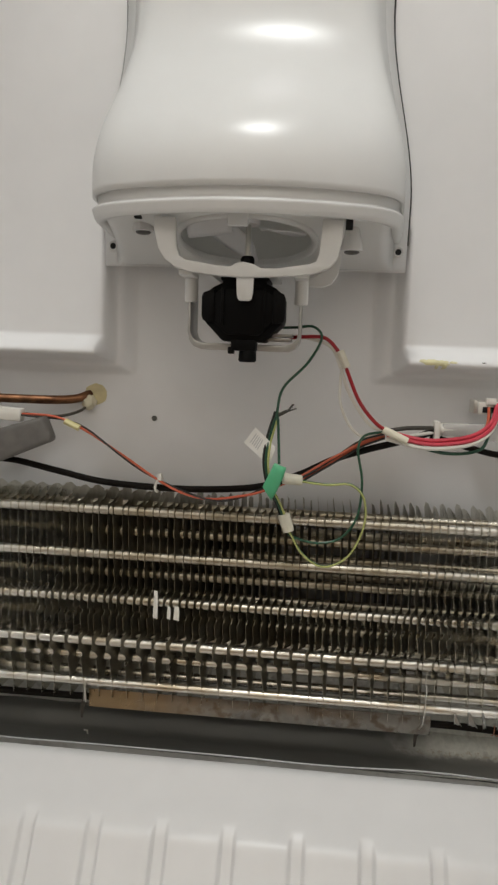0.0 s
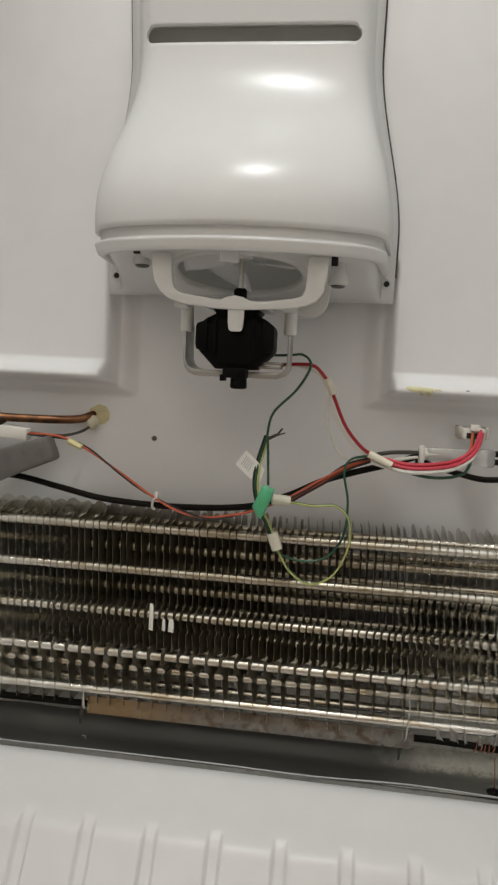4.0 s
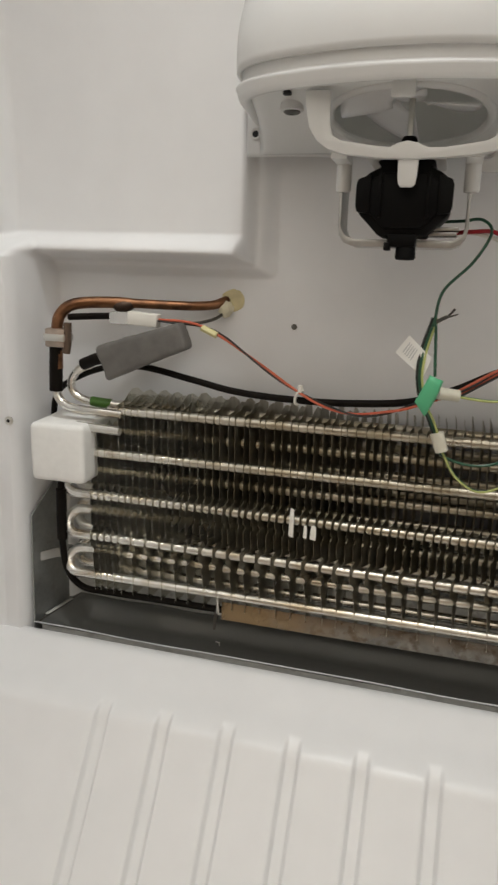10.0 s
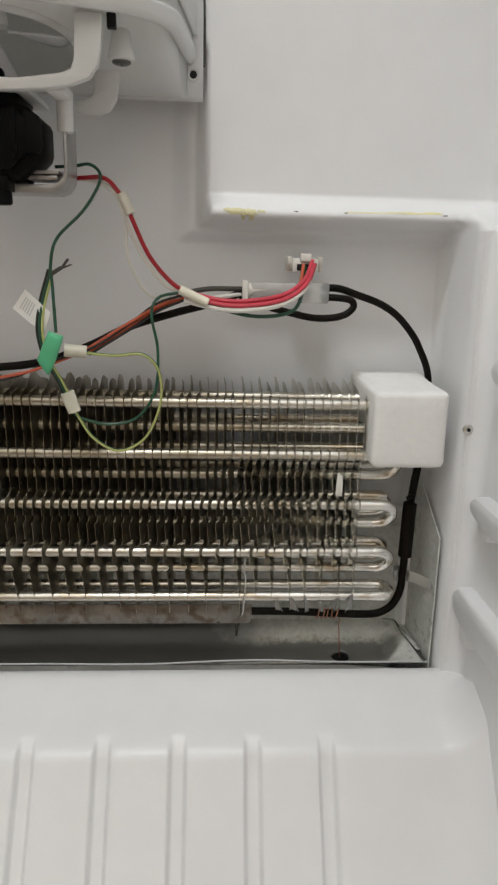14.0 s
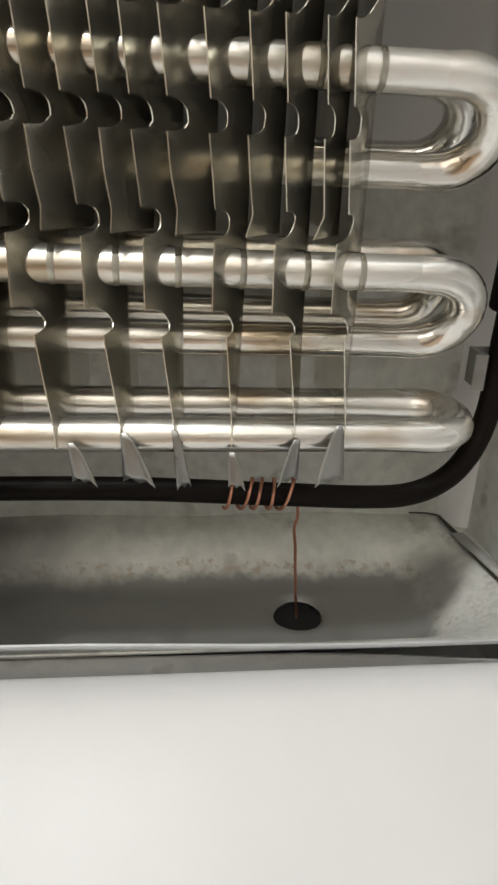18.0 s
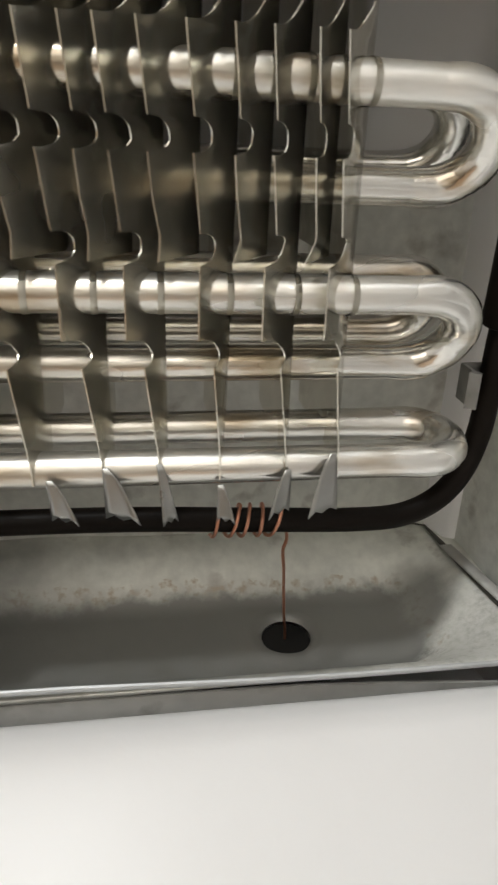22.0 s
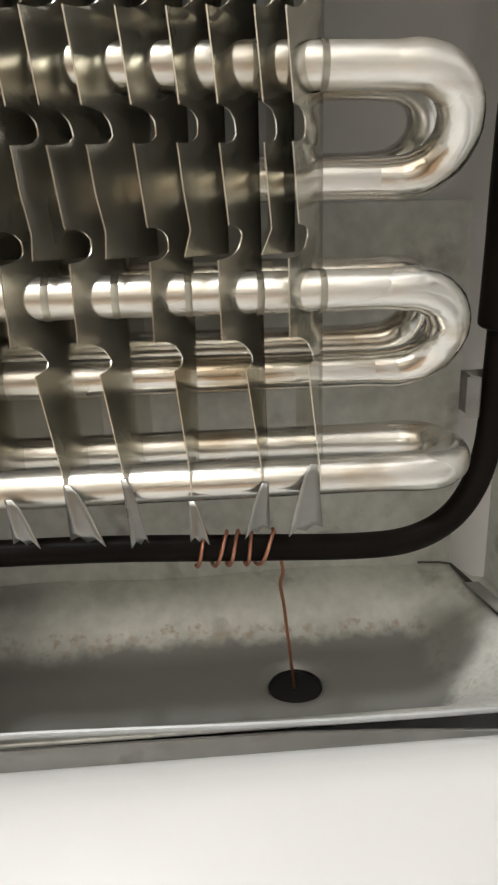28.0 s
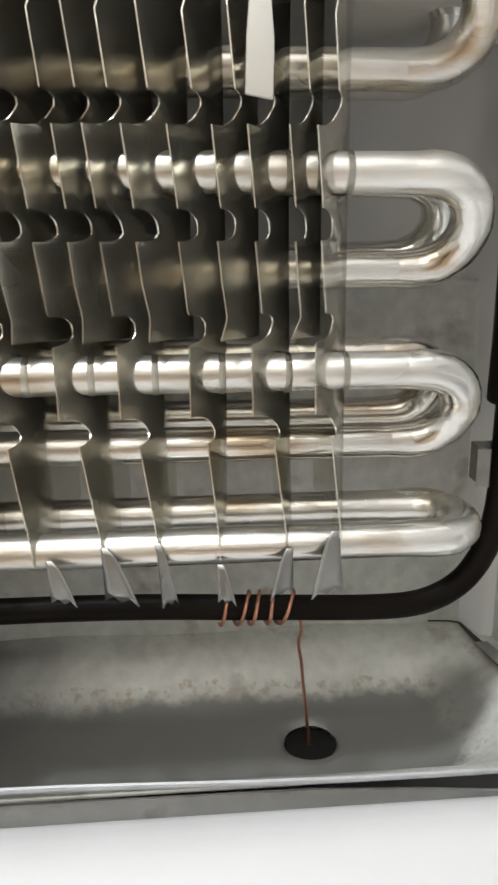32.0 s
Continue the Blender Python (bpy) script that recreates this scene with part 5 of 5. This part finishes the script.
tie = part("cable_tie", join(sweep(spline([(-0.0585, 0.4590, 0.2365), (-0.0612, 0.4572, 0.2360), (-0.0632, 0.4572, 0.2330), (-0.0640, 0.4585, 0.2280), (-0.0625, 0.4600, 0.2262)], 6), 0.0017, 8, flat=0.6), box(-0.0620, -0.0588, 0.4555, 0.4590, 0.2350, 0.2402, 0.0006)), NYLON, supply, "short white cable tie with a square lock")

tail = thing("heater_cable", "black cable leading down behind the foam block", "cable", at=(0.24, 0.485, 0.26))
part("cable", sweep(spline([(0.190, 0.479, 0.2832), (0.202, 0.4795, 0.2830), (0.2145, 0.480, 0.2792), (0.2310, 0.483, 0.2735), (0.2440, 0.485, 0.2655), (0.2560, 0.488, 0.2530), (0.2630, 0.490, 0.2420), (0.2690, 0.491, 0.2290), (0.2710, 0.491, 0.2160), (0.2690, 0.488, 0.2000)], 8), 0.0024, 12), RUBBER, tail)
part("loop", sweep(spline([(0.137, 0.478, 0.2755), (0.150, 0.4765, 0.2720), (0.168, 0.475, 0.2675), (0.187, 0.475, 0.2640), (0.2035, 0.475, 0.2655), (0.2115, 0.476, 0.2710), (0.2085, 0.477, 0.2762), (0.1900, 0.479, 0.2775)], 8), 0.0023, 12), RUBBER, tail)
block = part("clear_connector", join(box(0.1440, 0.1760, 0.4710, 0.4790, 0.2760, 0.2860, 0.0015), box(0.1760, 0.1950, 0.4725, 0.4800, 0.2735, 0.2865, 0.0015)), CLEAR, tail, "clear plastic plug connector")
part("plug_insert", sweep([(0.1425, 0.4750, 0.2810), (0.150, 0.4752, 0.2812), (0.163, 0.4755, 0.2815)], 0.0043, 12), NYLON, tail, "white plug insert")
part("collar", box(0.1385, 0.1425, 0.4690, 0.4790, 0.2735, 0.2870, 0.001), NYLON, tail, "white connector collar")
part("lead", sweep(spline([(0.101, 0.460, 0.2785), (0.118, 0.465, 0.2815), (0.140, 0.475, 0.2815)], 6), 0.0016, 8), W_GREY, tail)
part("lead", sweep(spline([(0.110, 0.461, 0.2735), (0.124, 0.466, 0.2765), (0.140, 0.474, 0.2785)], 6), 0.0013, 8), W_WHITE, tail)

socket = thing("wall_socket", "white harness socket set in the wall", "connector", at=(0.179, 0.505, 0.298))
part("housing", join(box(0.1715, 0.1885, 0.4840, 0.5110, 0.2925, 0.3015, 0.0010), box(0.1765, 0.1835, 0.4815, 0.4860, 0.2995, 0.3045, 0.0006)), NYLON, socket)
for s in (-1, 1):
    part("latch", box(0.1800 + s * 0.0100 - 0.0018, 0.1800 + s * 0.0100 + 0.0018, 0.4850, 0.5000, 0.2930, 0.3025, 0.0006), STEEL, socket, "grey metal latch")
part("terminal", box(0.1745, 0.1835, 0.4832, 0.4842, 0.2938, 0.2980, 0.0002), HOLE, socket)

main = thing("wiring_harness", "pink, red, white and green wires taped together", "wiring", at=(0.14, 0.455, 0.275))
pk = [(0.103, 0.452, 0.2775), (0.128, 0.450, 0.2725), (0.150, 0.452, 0.2735), (0.167, 0.458, 0.2775), (0.179, 0.467, 0.2860), (0.1855, 0.482, 0.2975)]
part("pink_wire", sweep(spline(pk, 8), 0.0014, 8), W_PINK, main)
part("pink_wire", sweep(spline(twin(pk, (-0.001, 0.0015, 0.0026)), 8), 0.0014, 8), W_PINK, main)
part("red_wire", sweep(spline(twin(pk, (0.0012, 0.003, 0.0005)), 8), 0.0013, 8), W_RED, main)
part("white_wire", sweep(spline(twin(pk, (-0.0006, -0.0006, -0.0030)), 8), 0.0014, 8), W_WHITE, main)
part("green_wire", sweep(spline([(0.116, 0.455, 0.2725), (0.143, 0.455, 0.2660), (0.166, 0.460, 0.2675), (0.1755, 0.468, 0.2755), (0.1795, 0.482, 0.2965)], 8), 0.0012, 8), W_GREEN, main)
part("orange_wire", sweep(spline([(0.1735, 0.466, 0.2820), (0.1765, 0.473, 0.2895), (0.1785, 0.482, 0.2975)], 6), 0.0011, 8), W_ORANGE, main)
part("tape_sleeve", solid_rod((0.1000, 0.4500, 0.2812), (0.1170, 0.4480, 0.2738), 0.0036, 0.0033, 12, 0.8), CREAM, main, "cream tape sleeve")

fanlead = thing("fan_lead", "red and white fan motor leads with a cream clip", "wiring", at=(0.07, 0.445, 0.32))
red = [(0.031, 0.461, 0.3430), (0.043, 0.458, 0.3440), (0.057, 0.450, 0.3430), (0.0675, 0.4435, 0.3320), (0.0730, 0.4425, 0.3200), (0.082, 0.446, 0.3005), (0.094, 0.450, 0.2860), (0.104, 0.452, 0.2795)]
part("red_wire", sweep(spline(red, 8), 0.0013, 8), W_RED, fanlead)
part("white_wire", sweep(spline([(0.031, 0.462, 0.3435), (0.045, 0.459, 0.3430), (0.061, 0.448, 0.3370), (0.0680, 0.444, 0.3230), (0.075, 0.447, 0.3055), (0.089, 0.450, 0.2855), (0.101, 0.453, 0.2790)], 8), 0.0012, 8), W_WHITE, fanlead)
part("white_wire", sweep(spline([(0.0685, 0.446, 0.3250), (0.0690, 0.450, 0.3000), (0.0760, 0.452, 0.2835), (0.0850, 0.455, 0.2755), (0.0960, 0.455, 0.2765)], 8), 0.0010, 8), W_WHITE, fanlead)
part("clip", solid_rod((0.0668, 0.4425, 0.3345), (0.0722, 0.4415, 0.3235), 0.0036, 0.0034, 10, 0.8), CLIP, fanlead, "cloudy cream plastic clip")

ground_ = thing("ground_lead", "dark green ground lead hanging from the fan motor", "wiring", at=(0.03, 0.44, 0.3))
part("green_wire", sweep(spline([(0.026, 0.462, 0.3500), (0.037, 0.460, 0.3505), (0.048, 0.455, 0.3510), (0.0540, 0.450, 0.3430), (0.045, 0.445, 0.3255), (0.0295, 0.440, 0.3085), (0.0260, 0.437, 0.2930), (0.0270, 0.435, 0.2830), (0.0290, 0.430, 0.2560)], 8), 0.00095, 8), W_GREEN, ground_)
pair = [(0.0260, 0.438, 0.2910), (0.0212, 0.434, 0.2725), (0.0198, 0.430, 0.2565), (0.0230, 0.430, 0.2405), (0.0290, 0.432, 0.2285), (0.0340, 0.433, 0.2165)]
part("green_wire", sweep(spline(pair, 8), 0.00092, 8), W_GREEN, ground_)
part("striped_wire", sweep(spline(twin(pair, (0.0016, -0.0008, 0.0)), 8), 0.00075, 8), W_YG, ground_)
part("black_wire", sweep(spline(twin(pair, (-0.0016, 0.0008, 0.0004)), 8), 0.0010, 8), W_BLACK, ground_)
part("terminal", join(solid_rod((0.0262, 0.437, 0.2888), (0.0325, 0.434, 0.2925), 0.0012), solid_rod((0.0315, 0.4342, 0.2918), (0.0390, 0.4312, 0.2945), 0.0018, 0.0010, 8, 0.4), solid_rod((0.0335, 0.4335, 0.2930), (0.0370, 0.4330, 0.2975), 0.0008, 0.0008, 6)), mat("dark_terminal_steel", (0.10, 0.095, 0.085), 0.4, metal=0.7, vary=0.2), ground_, "dark crimped metal terminal")
part("clip", solid_rod((0.0335, 0.4325, 0.2205), (0.0376, 0.4325, 0.2085), 0.0044, 0.0040, 12, 0.75), CLIP, ground_, "cloudy cream plastic clip")
yg = [(0.0440, 0.440, 0.2430), (0.0620, 0.432, 0.2428), (0.0785, 0.430, 0.2440), (0.0880, 0.430, 0.2345), (0.0890, 0.432, 0.2150), (0.0795, 0.435, 0.1925), (0.0630, 0.436, 0.1835), (0.0480, 0.435, 0.1915), (0.0395, 0.434, 0.2050), (0.0360, 0.433, 0.2120)]
part("striped_wire", sweep(spline(yg, 8), 0.00078, 8), W_YG, ground_, "yellow and green striped wire")
part("stripe", sweep(spline(twin(yg, (0.0003, 0.0003, 0.0006)), 8), 0.00055, 6), W_GREEN, ground_)
part("green_wire", sweep(spline([(0.101, 0.452, 0.2795), (0.0875, 0.448, 0.2765), (0.0830, 0.445, 0.2665), (0.0868, 0.443, 0.2450), (0.0850, 0.442, 0.2205), (0.0740, 0.442, 0.2035), (0.0570, 0.441, 0.1992), (0.0400, 0.438, 0.2035), (0.0352, 0.435, 0.2100)], 8), 0.00092, 8), W_GREEN, ground_)

probe = thing("sensor_lead", "orange-red and black sensor wires with small clips", "wiring", at=(-0.05, 0.455, 0.24))
def twisted(points, r, turn, phase):
    """A line winding round another one."""
    line = spline(points, 10)
    return [p + Vector((0, r * math.cos(i * turn + phase), r * math.sin(i * turn + phase))) for i, p in enumerate(line)]


rb = [(-0.169, 0.463, 0.2790), (-0.140, 0.465, 0.2770), (-0.119, 0.465, 0.2690), (-0.093, 0.462, 0.2530), (-0.067, 0.458, 0.2380), (-0.042, 0.455, 0.2275), (-0.019, 0.451, 0.2240), (0.003, 0.448, 0.2285), (0.020, 0.445, 0.2355), (0.043, 0.450, 0.2440), (0.067, 0.455, 0.2590), (0.085, 0.455, 0.2710), (0.101, 0.454, 0.2780)]
part("orange_wire", sweep(twisted(rb, 0.0008, 0.21, 0.4), 0.00092, 8), W_ORANGE, probe)
part("black_wire", sweep(twisted(rb, 0.0010, 0.21, 0.4 + math.pi), 0.00072, 8), W_BLACK, probe)
part("orange_wire", sweep(spline(twin(rb[9:], (0.001, 0.002, -0.0018)), 8), 0.00095, 8), W_ORANGE, probe)
part("black_wire", sweep(spline(twin(rb[9:], (0.001, 0.0010, -0.0034)), 8), 0.0008, 8), W_BLACK, probe)
part("clip", solid_rod((0.0320, 0.4360, 0.2452), (0.0446, 0.4385, 0.2440), 0.0050, 0.0046, 14, 0.8), CLIP, probe, "cloudy cream plastic clip")
part("clip", solid_rod((-0.1352, 0.4635, 0.2752), (-0.1242, 0.4635, 0.2705), 0.0034, 0.0034, 10, 0.7), mat("yellow_clip", (0.66, 0.60, 0.30), 0.5), probe, "yellow plastic clip")
part("white_connector", join(box(-0.1925, -0.1690, 0.4600, 0.4690, 0.2742, 0.2838, 0.0010, m=Matrix.Translation((-0.18, 0, 0.279)) @ Matrix.Rotation(radians(4), 4, "Y") @ Matrix.Translation((0.18, 0, -0.279)))), NYLON, probe, "white plug connector")
part("clear_connector", box(-0.2075, -0.1920, 0.4610, 0.4690, 0.2745, 0.2835, 0.0012), CLEAR, probe, "clear plug connector")
part("sleeve", sweep([(-0.2440, 0.468, 0.2775), (-0.2250, 0.467, 0.2790), (-0.2095, 0.466, 0.2800)], 0.0026, 10), RUBBER, probe, "black shrink sleeve")
part("capillary", sweep(spline([(-0.172, 0.470, 0.2790), (-0.151, 0.485, 0.2765), (-0.138, 0.498, 0.2795), (-0.1315, 0.511, 0.2855)], 8), 0.0012, 8), W_GREY, probe, "thin dark capillary tube")

tag = thing("paper_tag", "small white paper tag with unreadable print", "tag", at=(0.015, 0.434, 0.266))
c = [Vector((0.0035, 0.436, 0.2690)), Vector((0.0112, 0.436, 0.2800)), Vector((0.0262, 0.431, 0.2670)), Vector((0.0220, 0.431, 0.2545))]
PAPER = mat("white_paper", (0.78, 0.77, 0.73), 0.6, vary=0.03)
bm = bmesh.new()
vs = [bm.verts.new(p) for p in c] + [bm.verts.new(p + Vector((0.0002, 0.0006, 0))) for p in c]
for q in ((0, 1, 2, 3), (7, 6, 5, 4), (0, 4, 5, 1), (1, 5, 6, 2), (2, 6, 7, 3), (3, 7, 4, 0)):
    bm.faces.new([vs[i] for i in q])
part("paper", bm, PAPER, tag, smooth=False)
INK = mat("grey_ink", (0.52, 0.52, 0.51), 0.6)
for k in range(5):
    s0, s1, w = 0.14 + 0.075 * k, 0.14 + 0.075 * k + 0.034, (0.22, 0.80)
    bm = bmesh.new()
    def on(s, t):
        return c[0].lerp(c[3], s * 1.0).lerp(c[1].lerp(c[2], s * 1.0), t) + Vector((0, -0.0003, 0))
    vs = [bm.verts.new(p) for p in (on(s0, w[0]), on(s0, w[1]), on(s1, w[1]), on(s1, w[0]))]
    bm.faces.new(vs)
    part("print_bar", bm, INK, tag, smooth=False)

flag = thing("green_tape_flag", "bright green tape flag folded round the wires", "tape flag", at=(0.027, 0.424, 0.245))
g = [Vector((0.0185, 0.4255, 0.2405)), Vector((0.0262, 0.4240, 0.2575)), Vector((0.0342, 0.4245, 0.2545)), Vector((0.0250, 0.4235, 0.2318))]
GRN = mat("green_tape_bright", (0.10, 0.50, 0.25), 0.42, vary=0.10, bump=0.2)
let_light_through(GRN, 0.25)
bm = bmesh.new()
rows = []
for i in range(7):
    row = []
    for j in range(7):
        p = g[0].lerp(g[1], i / 6).lerp(g[3].lerp(g[2], i / 6), j / 6) + Vector((0.0010 * math.sin(math.pi * i / 6) * j / 6, 0, 0))
        row.append(bm.verts.new(p + Vector((0, -0.0012 * math.sin(math.pi * j / 6) + 0.0008 * math.sin(i * 1.3), 0))))
    rows.append(row)
for i in range(6):
    for j in range(6):
        bm.faces.new((rows[i][j], rows[i + 1][j], rows[i + 1][j + 1], rows[i][j + 1]))
fl = part("tape", bm, GRN, flag)
md = fl.modifiers.new("thick", "SOLIDIFY")
md.thickness = 0.0003

# ---- shelf guides on the side walls ----
def guide(sgn, z, y_end, h, face):
    """A moulded rail: a bar with a slanted, rounded end and a small stop under it."""
    inner = face - 0.0105
    bar = plate([(-0.10, z - h / 2), (y_end - 0.020, z - h / 2), (y_end - 0.004, z - h * 0.28), (y_end, z + h * 0.12), (y_end - 0.009, z + h / 2), (-0.10, z + h / 2)], sgn * inner, sgn * (face + 0.004), axis="x", bevel=0.0032)
    stop = plate([(y_end - 0.032, z - h * 0.4), (y_end - 0.014, z - h * 0.4), (y_end - 0.017, z - h * 0.95), (y_end - 0.030, z - h * 0.95)], sgn * (inner + 0.002), sgn * (face + 0.004), axis="x", bevel=0.0018)
    ob = part("shelf_guide", join(bar, stop), LINER)
    tagged(ob, "white moulded shelf guide on the side wall", "shelf guide", "shelf guides")
    return ob


for z, e, h in ((0.240, 0.424, 0.018), (0.150, 0.436, 0.018), (0.073, 0.434, 0.020)):
    guide(-1, z, e, h, 0.3060)
for z, e, h in ((0.150, 0.436, 0.016), (0.078, 0.448, 0.025), (0.238, 0.426, 0.018)):
    guide(1, z, e, h, 0.2965)

# ---- glass shelf and what stands on it ----
shelf = thing("glass_shelf", "clear glass freezer shelf with a pale rear trim", "shelf", at=(0, 0.25, 0.9))
GLASS = bpy.data.materials.new("clear_shelf_glass")
GLASS.use_nodes = True
gt = GLASS.node_tree
gt.nodes.remove(gt.nodes["Principled BSDF"])
clear, shine, both = gt.nodes.new("ShaderNodeBsdfTransparent"), gt.nodes.new("ShaderNodeBsdfGlossy"), gt.nodes.new("ShaderNodeMixShader")
clear.inputs[0].default_value = (0.97, 0.985, 0.98, 1)
shine.inputs["Roughness"].default_value = 0.04
both.inputs[0].default_value = 0.06
gt.links.new(clear.outputs[0], both.inputs[1])
gt.links.new(shine.outputs[0], both.inputs[2])
gt.links.new(both.outputs[0], gt.nodes["Material Output"].inputs[0])
pane = part("pane", box(-0.316, 0.316, 0.06, 0.3827, 0.9010, 0.9050, 0.0006), GLASS, shelf)
pane.visible_shadow = False
EDGE = mat("smoky_glass_trim", (0.34, 0.36, 0.35), 0.2, vary=0.05)
part("rear_trim", box(-0.316, 0.316, 0.3830, 0.3970, 0.9010, 0.9050, 0.0008), EDGE, shelf, "grey rear edge trim")

bottle = thing("bottle", "dark blue-black plastic bottle standing on the glass shelf", "bottle", at=(-0.116, 0.28, 0.9050))
NAVY = mat("dark_navy_plastic", (0.016, 0.019, 0.028), 0.32, vary=0.1)
part("body", lathe([(0.020, 0.0), (0.029, 0.002), (0.032, 0.008), (0.0325, 0.10), (0.030, 0.125), (0.014, 0.15), (0.013, 0.17)], (-0.116, 0.288, 0.9051), "z", 32), NAVY, bottle)
part("cap", lathe([(0.015, 0.0), (0.015, 0.020), (0.013, 0.022)], (-0.116, 0.288, 1.0740), "z", 24), NAVY, bottle)
lv, lf = [], []
for k in range(13):
    a_ = radians(165 + 80 * k / 12)
    for r_, h_ in ((0.0326, 0.925), (0.0329, 0.930), (0.0329, 0.990)):
        lv.append((-0.116 + r_ * math.cos(a_), 0.288 + r_ * math.sin(a_), h_))
for k in range(12):
    lf += [(k * 3 + j, k * 3 + j + 3, k * 3 + j + 4, k * 3 + j + 1) for j in range(2)]
TAN = mat("tan_paper_label", (0.40, 0.33, 0.20), 0.5, vary=0.1)
part("label_band", mesh_from("label_band", lv, lf, TAN), TAN, bottle, "tan paper label")
can = thing("jar", "clear glass jar with a pale lid on the shelf", "jar", at=(-0.175, 0.29, 0.9050))
part("body", lathe([(0.024, 0.0), (0.028, 0.003), (0.029, 0.01), (0.029, 0.07), (0.025, 0.08)], (-0.175, 0.298, 0.9051), "z", 28), mat("grey_glass_jar", (0.42, 0.43, 0.40), 0.15, vary=0.2, blotch=40), can)
part("lid", lathe([(0.027, 0.0), (0.027, 0.012), (0.025, 0.013)], (-0.175, 0.298, 0.9855), "z", 28), STEEL, can)
rack = thing("wire_rack", "white coated wire rack on the glass shelf", "rack", at=(-0.17, 0.335, 0.9050))
for a, b, cc in (((-0.30, 0.348, 0.9070), (-0.166, 0.351, 0.9070), (-0.144, 0.365, 0.9070)), ((-0.144, 0.365, 0.9070), (-0.141, 0.348, 0.9070), (-0.141, 0.18, 0.9070)), ((-0.166, 0.351, 0.9070), (-0.152, 0.338, 0.9070), (-0.141, 0.331, 0.9070)), ((-0.30, 0.313, 0.9070), (-0.19, 0.331, 0.9070), (-0.166, 0.351, 0.9070))):
    part("rod", sweep([a, b, cc], 0.0013, 8), mat("white_coated_wire", (0.75, 0.75, 0.72), 0.35), rack)
